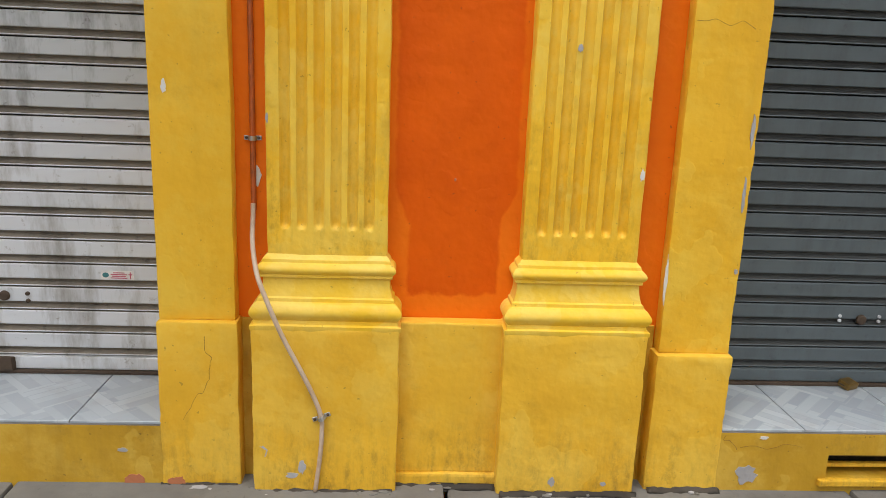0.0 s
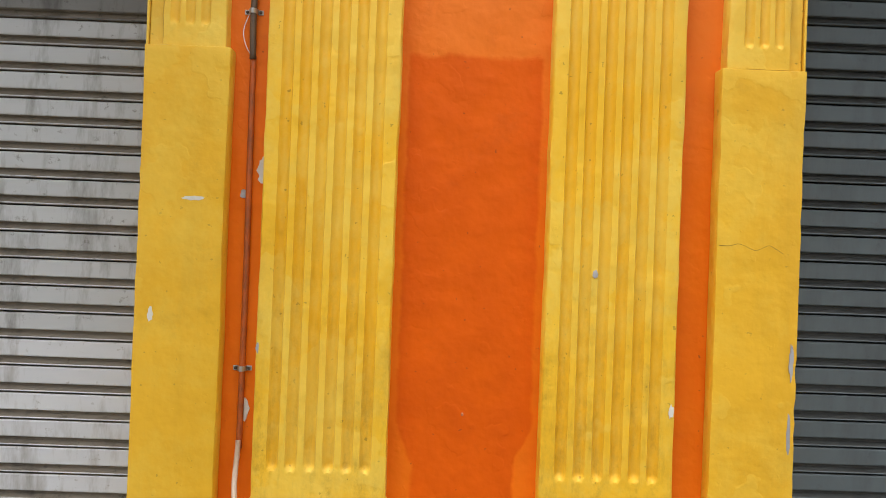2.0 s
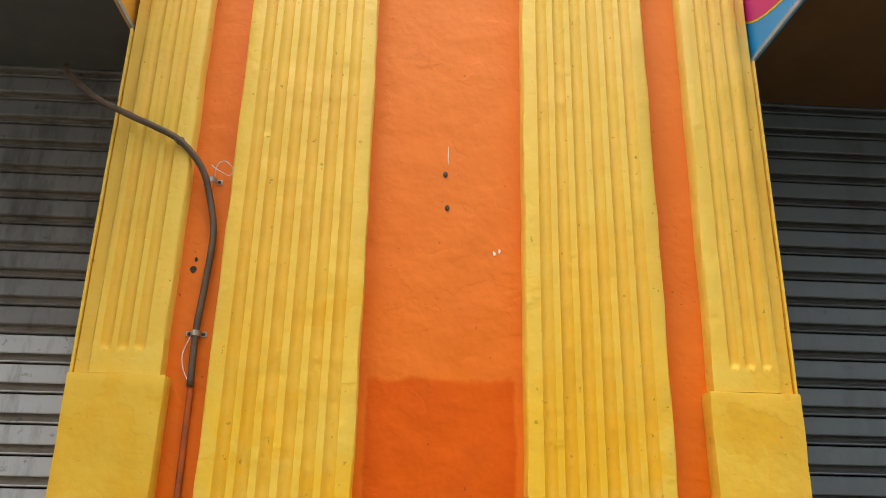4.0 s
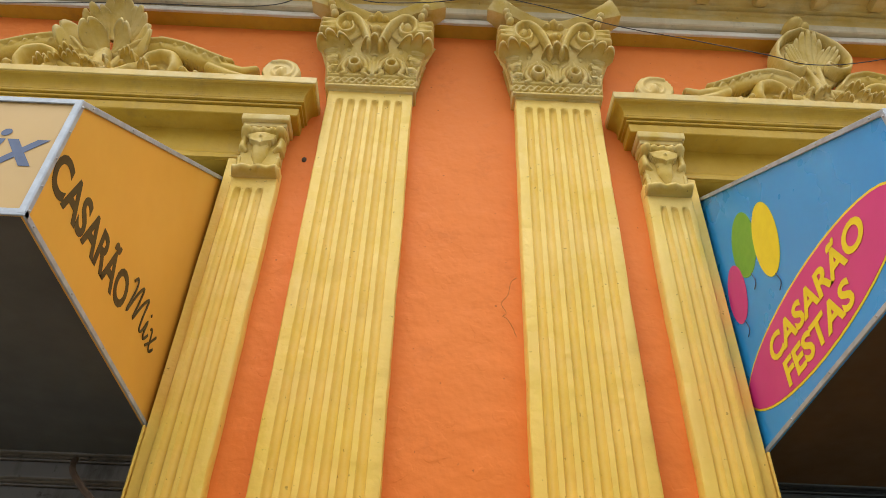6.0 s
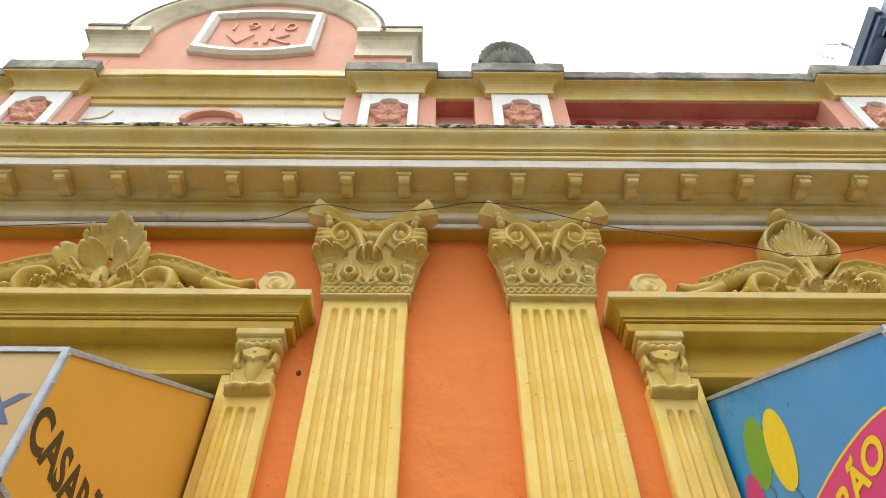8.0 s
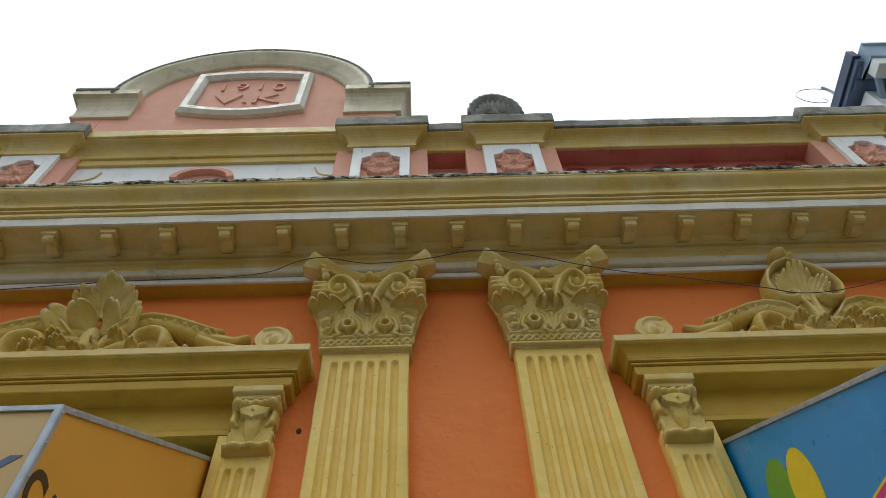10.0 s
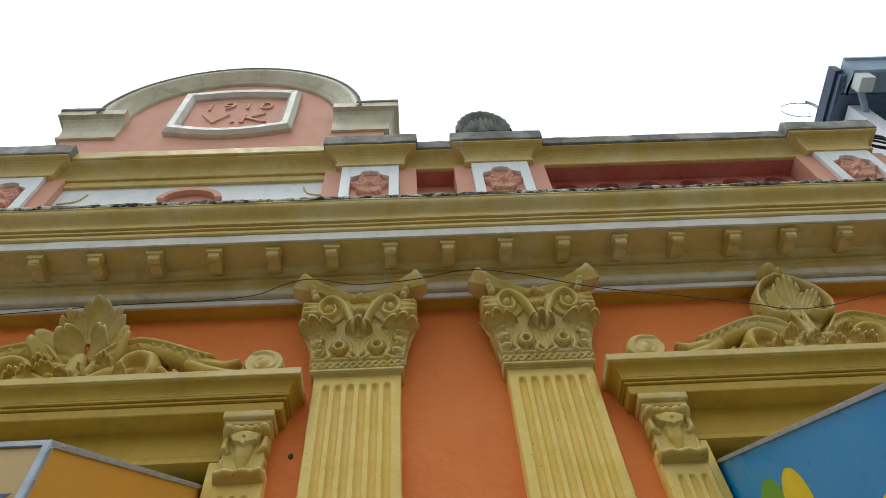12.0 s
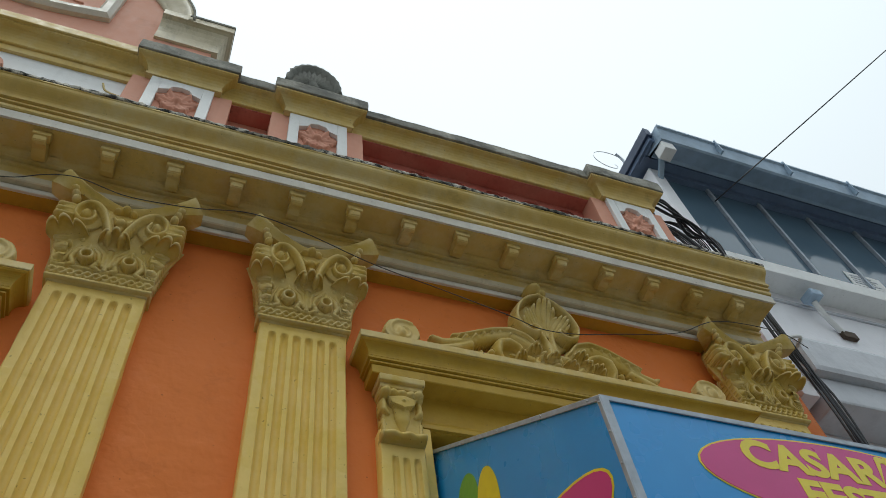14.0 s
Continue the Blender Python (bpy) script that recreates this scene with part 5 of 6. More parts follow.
for s in (-1, 1):
    part("painted_line", tube([(-1.235 + s * 0.17, -0.047, 5.29), (-1.235 + s * 0.33, -0.047, 5.30), (-1.235 + s * 0.5, -0.047, 5.24)], 0.004, 6), M_cornice, parapet)
    part("corner_arc", tube([(-1.235 + s * 0.675, -0.047, 5.33), (-1.235 + s * 0.63, -0.047, 5.335), (-1.235 + s * 0.575, -0.047, 5.36), (-1.235 + s * 0.55, -0.047, 5.425)], 0.005, 6), M_cornice, parapet)
part("recess_panel", box(-0.099, 0.099, 0.030, 0.1385, 4.821, 5.531), M_pink, parapet, "salmon panel between the two middle piers")
# red arcade under the rail: piers and low round heads, sooty inside
for i in range(6):
    x0, x1 = 0.581 + i * 0.2272, 0.581 + (i + 1) * 0.2272
    mid = (x0 + x1) / 2
    arc = [(mid + 0.062 * math.cos(a), 5.452 + 0.050 * math.sin(a)) for a in (math.pi * k / 10 for k in range(11))]
    head = plate([(x0, 5.531), (x0, 5.452)] + arc[::-1] + [(x1, 5.452), (x1, 5.531)], 0.095, 0.025)
    part("arcade_head", rough_up(head, 0.004, 22, i), M_red, parapet, "dark red plaster head of a low arch")
    for a, b in ((x0, mid - 0.062), (mid + 0.062, x1)):
        part("arcade_pier", box(a + 0.0005, b - 0.0005, 0.028, 0.092, 4.821, 5.451), M_red, parapet)

# gable
GX = -1.238
gable = empty("gable", "salmon arched gable with pale rim and a dated plaque", "gable", (GX, 0, 5.73))
fieldline = [(GX - 0.80, 5.72), (GX + 0.80, 5.72), (GX + 0.80, 6.20)] + [(GX + 0.72 * math.cos(a), 6.38 + 0.72 * math.sin(a)) for a in (math.pi * k / 24 for k in range(25))] + [(GX - 0.80, 6.20)]
part("gable_field", plate(fieldline, 0.16, -0.040), M_pink, gable, "salmon painted gable wall")


def arch_rim(profile, cx, cz, r0, a0, a1, n=48, back=0.16):
    """A moulding bent round an arc; profile: (projection, distance outwards from r0)."""
    bm = bmesh.new()
    rows = []
    for i in range(n + 1):
        a = a0 + (a1 - a0) * i / n
        w = noise.noise(Vector((a * 6, 2, 0))) * 0.003
        row = []
        for d, o in [(-back, profile[0][1])] + profile + [(-back, profile[-1][1])]:
            r = r0 + o + w
            row.append(bm.verts.new((cx + r * math.cos(a), -d, cz + r * math.sin(a))))
        rows.append(row)
    for r, s in zip(rows, rows[1:]):
        for i in range(len(r) - 1):
            bm.faces.new((r[i], r[i + 1], s[i + 1], s[i]))
    bm.faces.new(rows[0])
    bm.faces.new(rows[-1])
    return bm


part("arch_rim", arch_rim([(0.040, 0.0), (0.058, 0.002), (0.060, 0.022), (0.066, 0.030), (0.080, 0.060), (0.100, 0.105), (0.112, 0.125), (0.112, 0.150)], GX, 6.375, 0.655, 0.02, math.pi - 0.02), M_rim, gable, "pale weathered arched moulding", True)
part("arch_coping", arch_rim([(0.114, 0.0), (0.118, 0.006), (0.118, 0.014)], GX, 6.375, 0.803, 0.04, math.pi - 0.04), M_mossy, gable, "thin mossy edge", True)
ear = [(0.045, 6.150), (0.058, 6.152), (0.060, 6.176), (0.052, 6.182)] + curve_profile(0.054, 6.190, 0.100, 6.385, "cove", 5) + [(0.112, 6.390), (0.112, 6.455), (0.0, 6.46)]
for s in (-1, 1):
    a, b = sorted((GX + s * 0.640, GX + s * 0.930))
    bm = mould(ear, a, b, 0.16, (s < 0, s > 0), 0.05, 0.003, s)
    part("ear_moulding", bm, M_rim, gable, "pale moulded shoulder of the gable")
    a, b = sorted((GX + s * 0.780, GX + s * 1.045))
    part("ear_coping", rough_up(worn_box(a, b, -0.118, 0.18, 6.452, 6.482, 0.004, 0.003, 0.04, s), 0.002, 30), M_mossy, gable, "mossy top of the shoulder")
    a, b = sorted((GX + s * 0.80, GX + s * 0.955))
    part("ear_block", box(a, b, -0.042, 0.16, 5.72, 6.20), M_pink, gable)

PX0, PX1 = -1.605, -0.843


def plaque_line(m):
    """The frame's outline: a flat oblong with bowed top and foot, shrunk by m."""
    top = [(PX1 - m - (PX1 - PX0 - 2 * m) * u, 6.80 - m + 0.045 * math.sin(math.pi * u)) for u in (k / 12 for k in range(13))]
    low = [(PX0 + m + (PX1 - PX0 - 2 * m) * u, 6.195 + m - 0.075 * math.sin(math.pi * u)) for u in (k / 12 for k in range(13))]
    return top + low


bm = bmesh.new()
loops = [[bm.verts.new((x, y, z)) for x, z in plaque_line(m)] for m, y in ((-0.004, -0.040), (-0.004, -0.066), (0.020, -0.088), (0.055, -0.086), (0.078, -0.062), (0.080, -0.040))]
for r, s in zip(loops, loops[1:]):
    n = len(r)
    for i in range(n):
        bm.faces.new((r[i], r[(i + 1) % n], s[(i + 1) % n], s[i]))
part("plaque_frame", bm, M_white, gable, "pale bowed plaque frame")
part("plaque_field", plate(plaque_line(0.081), -0.039, -0.046), M_pink, gable, "salmon plaque field")
up = Matrix.Rotation(radians(90), 4, "X")
for ch, x, z, size, wide in (("1", -1.405, 6.60, 0.165, 1.0), ("9", -1.285, 6.612, 0.165, 1.15), ("1", -1.165, 6.612, 0.165, 1.0), ("0", -1.045, 6.60, 0.165, 1.15), ("V", -1.345, 6.395, 0.20, 1.5), (".", -1.225, 6.40, 0.20, 1.2), ("K", -1.105, 6.395, 0.20, 1.5)):
    words(ch, size, M_pink, gable, Matrix.Translation((x, -0.050, z)) @ up, "raised salmon figure on the plaque", -0.001, 0, wide, "plaque_figure", 0.007)

# shell finial on the parapet
fin = empty("shell_finial", "blackened mossy half-round shell finial on the coping", "finial", (0.300, -0.05, 5.75))
bm = bmesh.new()
rows = []
for i in range(9):
    v = i / 8
    row = []
    for k in range(25):
        a = math.pi * k / 24
        r = (0.175 - 0.13 * v) * (1 + 0.02 * math.cos(k * math.pi))
        row.append(bm.verts.new((0.300 + r * math.cos(a) * 0.92, -0.085 - 0.022 * math.sin(v * 1.5) - (0.030 if i < 2 else 0.010 * math.cos(k * math.pi)), 5.935 + r * math.sin(a) * 1.75)))
    rows.append(row)
for r, s in zip(rows, rows[1:]):
    for i in range(24):
        bm.faces.new((r[i], r[i + 1], s[i + 1], s[i]))
bm.faces.new(rows[-1])
brow = [bm.verts.new((v.co.x, 0.06, v.co.z)) for v in rows[0]]
for i in range(24):
    bm.faces.new((rows[0][i], brow[i], brow[i + 1], rows[0][i + 1]))
bm.faces.new(brow)
bm.faces.new([r[0] for r in rows] + [r[24] for r in rows[::-1]] + [brow[24], brow[0]])
part("shell", rough_up(bm, 0.004, 25), M_lichen, fin, "", True)
part("block", rough_up(worn_box(0.142, 0.458, -0.100, 0.06, 5.752, 5.940, 0.008, 0.004, 0.05), 0.003, 20), M_lichen, fin)
part("knob", rough_up(worn_box(0.270, 0.330, -0.09, 0.02, 6.215, 6.262, 0.015, 0.006, 0.03), 0.004, 30), M_mossy, fin)


# ---- roller shutters ----
def shutter(c, material, label, seed):
    th = empty("roller_shutter", label, "roller shutter", (c, 0.28, 0.192), "roller shutters")
    pitch = 0.0742
    # lip at the foot, a hollow that sweeps back above it, then the flat face
    prof = [(0.010, 0.000), (-0.010, 0.0022), (-0.0125, 0.0040), (-0.0115, 0.0065), (-0.004, 0.010), (0.004, 0.016), (0.006, 0.0235), (-0.009, 0.0255), (-0.0115, 0.028), (-0.0115, 0.069), (-0.009, 0.0715), (0.010, 0.0730)]
    bm = bmesh.new()
    a = [bm.verts.new((-0.57, y, z)) for y, z in prof]
    m = [bm.verts.new((0.0, y, z)) for y, z in prof]
    b = [bm.verts.new((0.57, y, z)) for y, z in prof]
    for p, q in ((a, m), (m, b)):
        for i in range(len(prof) - 1):
            bm.faces.new((p[i], q[i], q[i + 1], p[i + 1]))
    slat = mesh_of("slat", bm, material)
    # shade of hollows and gaps painted darker, with brown grime on the pale shutter
    slat.materials.append(M_hollow_brown if material == M_slat_light else M_hollow_dark)
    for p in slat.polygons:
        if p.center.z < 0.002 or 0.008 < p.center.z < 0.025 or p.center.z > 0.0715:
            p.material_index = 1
    # top slats of the pale shutter: awning shade put into a darker base colour
    dimmed = slat.copy()
    dimmed.materials[0] = M_slat_top if material == M_slat_light else material
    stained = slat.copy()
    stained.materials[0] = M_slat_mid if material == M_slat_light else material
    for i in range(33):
        ob = new("slat", dimmed if i > 21 else stained if i > 9 else slat)
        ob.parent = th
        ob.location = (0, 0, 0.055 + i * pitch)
    part("bottom_bar", box(c - 0.572, c + 0.572, 0.258, 0.292, 0.204, 0.246, 0.004), material, th, "grubby bottom bar")
    part("bar_lip", box(c - 0.572, c + 0.572, 0.246, 0.262, 0.193, 0.203, 0.002), M_rust, th)
    part("backing", box(c - 0.572, c + 0.572, 0.30, 0.315, 0.20, 2.72), M_dark, th)
    part("guide", box(c - 0.573, c - 0.555, 0.248, 0.315, 0.192, 2.70, 0.002), M_rust, th)
    part("guide", box(c + 0.555, c + 0.573, 0.248, 0.315, 0.192, 2.70, 0.002), M_rust, th)
    return th


def knob(x, y, z, r, depth, material, parent, name="bolt_head"):
    bm = bmesh.new()
    bmesh.ops.create_cone(bm, cap_ends=True, segments=14, radius1=r, radius2=r * 0.85, depth=depth, matrix=Matrix.Translation((x, y, z)) @ Matrix.Rotation(radians(90), 4, "X"))
    bmesh.ops.bevel(bm, geom=list(bm.edges), offset=min(r, depth) * 0.2, segments=1, affect="EDGES")
    return part(name, bm, material, parent)


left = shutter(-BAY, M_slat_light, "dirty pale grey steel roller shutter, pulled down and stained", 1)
knob(-1.352, 0.262, 0.440, 0.017, 0.012, M_rust, left, "lock_cylinder")
for x, z in ((-1.284, 0.447), (-1.284, 0.424)):
    knob(x, 0.266, z, 0.007, 0.010, M_rust, left)
right = shutter(BAY, M_slat_dark, "dark grey steel roller shutter, pulled down to the step", 2)
knob(1.368, 0.262, 0.421, 0.018, 0.012, M_rust, right, "lock_cylinder")
for x in (1.297, 1.430):
    for z in (0.432, 0.416):
        knob(x, 0.266, z, 0.006, 0.008, M_slat_light, right)
bm = box(-1.42, -1.335, 0.236, 0.262, 0.205, 0.245, 0.004)
part("hasp", rough_up(bm, 0.004, 30), M_rust, left, "bent rusty hasp at the foot")

st = empty("sticker", "small white sticker with a teal crest and red print", "sticker", (-1.011, 0.268, 0.511))
part("paper", plate([(-1.060, 0.497), (-0.962, 0.497), (-0.962, 0.526), (-1.060, 0.526)], 0.2685, 0.2670), M_paper, st)
part("crest_print", plate(ellipse(-1.046, 0.512, 0.010, 0.008, 0, 12), 0.2670, 0.2664), M_printteal, st)
for i, w in enumerate((0.050, 0.042, 0.050, 0.034)):
    part("print_bar", plate([(-1.006 - w / 2, 0.5015 + i * 0.0055), (-1.006 + w / 2, 0.5015 + i * 0.0055), (-1.006 + w / 2, 0.5045 + i * 0.0055), (-1.006 - w / 2, 0.5045 + i * 0.0055)], 0.2670, 0.2664), M_printred, st)
part("print_bar", box(-0.973, -0.970, 0.2662, 0.2672, 0.500, 0.522), M_printred, st)
part("print_bar", box(-0.977, -0.966, 0.2660, 0.2670, 0.513, 0.516), M_printred, st)

lock = empty("padlock", "tarnished brass padlock hanging at the foot of the shutter", "padlock", (1.352, 0.235, 0.193))
bm = box(1.326, 1.378, 0.205, 0.228, 0.1935, 0.236, 0.006)
bmesh.ops.rotate(bm, cent=(1.352, 0.22, 0.195), matrix=Matrix.Rotation(radians(24), 3, "Z") @ Matrix.Rotation(radians(-78), 3, "X"), verts=bm.verts)
lo = min(v.co.z for v in bm.verts)
bmesh.ops.translate(bm, vec=(0, 0, 0.1925 - lo), verts=bm.verts)
part("body", bm, M_brass, lock)
part("shackle", tube([(1.326, 0.222, 0.206), (1.318, 0.240, 0.208), (1.326, 0.254, 0.214), (1.346, 0.252, 0.214), (1.352, 0.234, 0.206)], 0.0035, 8), M_rust, lock, "steel shackle", True)


# ---- awning signs ----
def awning(s, front, panel, face, under, label):
    """A sign box over the shutter: upright flank, short upright front, sloping top."""
    x0, x1 = s * 0.800, s * 1.916
    zb, zt, zf = 2.608, 3.535, 2.915 if s < 0 else 2.930
    th = empty("awning_sign", label, "shop sign", (s * BAY, -0.4, zb), "awning signs")
    flank = [(0.03, zb), (0.03, zt), (-front, zf), (-front, zb)]
    for x, nm in ((x0, "flank_panel"), (x1, "flank_panel")):
        bm = bmesh.new()
        d = s * 0.006 * (1 if x == x0 else -1)
        a = [bm.verts.new((x, y, z)) for y, z in flank]
        b = [bm.verts.new((x + d, y, z)) for y, z in flank]
        bm.faces.new(a)
        bm.faces.new(b[::-1])
        for i in range(4):
            bm.faces.new((a[i], a[(i + 1) % 4], b[(i + 1) % 4], b[i]))
        part(nm, bm, panel, th)
    lo, hi = sorted((x0, x1))
    part("front_panel", box(lo + 0.001, hi - 0.001, -front, -front + 0.006, zb + 0.001, zf), face, th)
    bm = bmesh.new()
    q = [bm.verts.new(p) for p in ((lo, 0.03, zt), (hi, 0.03, zt), (hi, -front, zf), (lo, -front, zf))]
    r = [bm.verts.new(p.co + Vector((0, 0, -0.008))) for p in q]
    bm.faces.new(q)
    bm.faces.new(r[::-1])
    for i in range(4):
        bm.faces.new((q[i], q[(i + 1) % 4], r[(i + 1) % 4], r[i]))
    part("top_sheet", bm, M_alu, th)
    part("underside", box(lo + 0.008, hi - 0.008, -front + 0.02, 0.24, zb + 0.030, zb + 0.040), under, th, "dark-toned sheet closing the sign box below")
    # aluminium angle along the edges, with rivets
    w = 0.013
    for x in (x0, x1):
        o = -s if x == x0 else s
        for (ya, za), (yb, zc) in (((0.03, zt), (-front, zf)), ((-front, zf), (-front, zb)), ((-front, zb), (0.03, zb))):
            ln = math.hypot(yb - ya, zc - za)
            bm = box(-ln / 2 - 0.004, ln / 2 + 0.004, -0.0025, 0.0025, -w / 2, w / 2, 0.001, seg=1)
            ang = math.atan2(zc - za, yb - ya)
            inward = Vector((0, -math.sin(ang), math.cos(ang)))
            mid = Vector((0, (ya + yb) / 2, (za + zc) / 2))
            centre = Vector((0, -front * 0.4, zb + 0.35))
            if inward.dot(centre - mid) < 0:
                inward = -inward
            mid += inward * (w / 2 - 0.004)
            bmesh.ops.transform(bm, matrix=Matrix.Translation((x + o * 0.003, mid.y, mid.z)) @ Matrix.Rotation(ang, 4, "X") @ Matrix.Rotation(radians(90), 4, "Z"), verts=bm.verts)
            edge = part("edge_trim", bm, M_alu, th, "riveted aluminium edge strip")
            for t in (0.04, 0.28, 0.52, 0.76, 0.96):
                p = Vector((0, ya + (yb - ya) * t, za + (zc - za) * t)) + inward * (w / 2 - 0.004)
                rb = bmesh.new()
                bmesh.ops.create_uvsphere(rb, u_segments=8, v_segments=5, radius=0.0028, matrix=Matrix.Translation((x + o * 0.0055, p.y, p.z)))
                part("rivet", rb, M_steel, edge)
    part("edge_trim", box(lo - 0.004, hi + 0.004, -front - 0.005, -front - 0.001, zf - 0.010, zf + 0.004, 0.001, seg=1), M_alu, th)
    part("edge_trim", box(lo - 0.004, hi + 0.004, -front - 0.005, -front - 0.001, zb - 0.004, zb + 0.012, 0.001, seg=1), M_alu, th)
    for x in (x0, x1):
        a, b = sorted((x - s * 0.004 * (1 if x == x0 else -1), x + s * (0.009 if s < 0 else 0.015) * (1 if x == x0 else -1)))
        part("edge_trim", box(a, b, -front - 0.0055, -front - 0.0012, zb, zf, 0.001, seg=1), M_alu, th)
    return th


def on_flank(x, y, z, s, turn=0.0):
    """Print on the flank that faces the pair of pilasters, reading upright."""
    face = Matrix.Rotation(radians(90 if s < 0 else -90), 4, "Z") @ Matrix.Rotation(radians(90), 4, "X")
    return Matrix.Translation((x, y, z)) @ face @ Matrix.Rotation(radians(turn), 4, "Z")


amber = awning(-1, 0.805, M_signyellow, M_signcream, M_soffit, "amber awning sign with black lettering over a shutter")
words("CASARÃO", 0.125, M_print, amber, on_flank(-0.7994, -0.566, 2.757, -1, 1.8), "bold black lettering", 0.004, 0, 0.785)
# the last word is brush script
brush = bmesh.new()
for run in ([(0, 0.070), (0.014, 0.088), (0.024, 0.066), (0.018, -0.008), (0.040, 0.060), (0.060, 0.092), (0.062, 0.045), (0.060, 0.0), (0.084, 0.060), (0.106, 0.090), (0.107, 0.040), (0.112, 0.004), (0.128, 0.010), (0.142, 0.048), (0.142, 0.012), (0.152, 0.002), (0.168, 0.024)],
            [(0.172, 0.046), (0.184, 0.048), (0.196, 0.004), (0.210, 0.002), (0.222, 0.016)], [(0.218, 0.052), (0.196, 0.022), (0.172, -0.004)], [(0.147, 0.070), (0.150, 0.076)]):
    tube([(-0.7987, -0.338 + 1.02 * u + 0.12 * v, 2.756 + 1.02 * v) for u, v in run], 0.0046, 6, brush)
for v in brush.verts:
    v.co.x = -0.7987 + (v.co.x + 0.7987) * 0.25
part("script_lettering", brush, M_print, amber, "slanted black script")
words("CASARÃO Mix", 0.15, M_printnavy, amber, Matrix.Translation((-1.315, -0.8058, 2.775)) @ up, "faded navy lettering", 0.002, 0.2, 1.0, "front_lettering")

azure = awning(1, 0.865, M_signblue, M_signblue, M_dim_inside, "sky blue awning sign with balloons and yellow lettering")


def flank_print(name, outline, lift, material, label=""):
    """outline in (distance from the wall, z) on the right-hand sign's flank."""
    bm = bmesh.new()
    f = [bm.verts.new((0.7990 - lift, -u, z)) for u, z in outline]
    b = [bm.verts.new((0.7997 - lift, -u, z)) for u, z in outline]
    bm.faces.new(f)
    bm.faces.new(b[::-1])
    for i in range(len(f)):
        k = (i + 1) % len(f)
        bm.faces.new((f[i], f[k], b[k], b[i]))
    return part(name, bm, material, azure, label)


flank_print("oval_rim", ellipse(0.400, 2.768, 0.418, 0.118), 0.0, M_printyellow)
flank_print("oval_field", ellipse(0.400, 2.768, 0.411, 0.111), 0.0006, M_signpink, "magenta oval")
words("CASARÃO", 0.092, M_printyellow, azure, on_flank(0.7974, -0.425, 2.798, 1), "fat yellow lettering", 0.003, 0, 1.22)
words("FESTAS", 0.092, M_printyellow, azure, on_flank(0.7974, -0.390, 2.710, 1), "fat yellow lettering", 0.003, 0, 1.25)
flank_print("balloon_print", ellipse(0.190, 3.155, 0.075, 0.105), 0.0, M_printgreen, "green balloon")
flank_print("balloon_print", ellipse(0.310, 3.075, 0.068, 0.118), 0.0006, M_printyellow, "yellow balloon")
flank_print("balloon_print", ellipse(0.080, 3.060, 0.060, 0.095), 0.0009, M_signpink, "magenta balloon")
for u, z in ((0.19, 3.05), (0.31, 2.957), (0.085, 2.965)):
    part("balloon_string", tube([(0.7975, -u, z), (0.7975, -u - 0.012, z - 0.035), (0.7975, -u + 0.006, z - 0.05)], 0.0015, 5), M_printnavy, azure)
yf = -0.8655
part("oval_rim", plate(ellipse(1.395, 2.798, 0.416, 0.112), yf, yf - 0.001), M_printyellow, azure)
part("oval_field", plate(ellipse(1.395, 2.798, 0.411, 0.107), yf - 0.001, yf - 0.002), M_signpink, azure, "magenta oval")
words("CASARÃO", 0.098, M_printyellow, azure, Matrix.Translation((1.372, yf - 0.0026, 2.840)) @ up, "fat yellow lettering", 0.004, 0, 1.2)
words("FESTAS", 0.098, M_printyellow, azure, Matrix.Translation((1.395, yf - 0.0026, 2.752)) @ up, "fat yellow lettering", 0.004, 0, 1.2)

# ---- conduit, hose and clamps beside the pilaster ----
solo("conduit", tube([(-0.995, 0.10, 2.56), (-0.93, -0.02, 2.47), (-0.838, -0.060, 2.385), (-0.747, -0.068, 2.336), (-0.690, -0.066, 2.312), (-0.626, -0.058, 2.281), (-0.575, -0.036, 2.226), (-0.552, -0.018, 2.16), (-0.534, -0.014, 2.07), (-0.538, -0.014, 1.95), (-0.545, -0.014, 1.84), (-0.543, -0.012, 1.72)], 0.0078, 10), M_conduit, "brown-grey bent conduit clipped to the orange wall", "conduit", smooth=True)
solo("painted_conduit", tube([(-0.543, -0.006, 1.73), (-0.542, -0.006, 1.5), (-0.540, -0.006, 1.2), (-0.540, -0.006, 0.90), (-0.540, -0.008, 0.78)], 0.0075, 8), M_paintover, "thin conduit painted over in grubby orange", "conduit", smooth=True)
solo("hose", tube([(-0.540, -0.015, 0.80), (-0.540, -0.020, 0.77), (-0.538, -0.045, 0.70), (-0.520, -0.095, 0.635), (-0.497, -0.118, 0.58), (-0.452, -0.122, 0.47), (-0.387, -0.110, 0.33), (-0.352, -0.108, 0.24), (-0.348, -0.108, 0.18), (-0.354, -0.108, 0.10), (-0.366, -0.108, 0.006)], 0.0064, 10), M_hose, "cloudy pinkish plastic hose hanging over the pedestal", "hose", smooth=True)


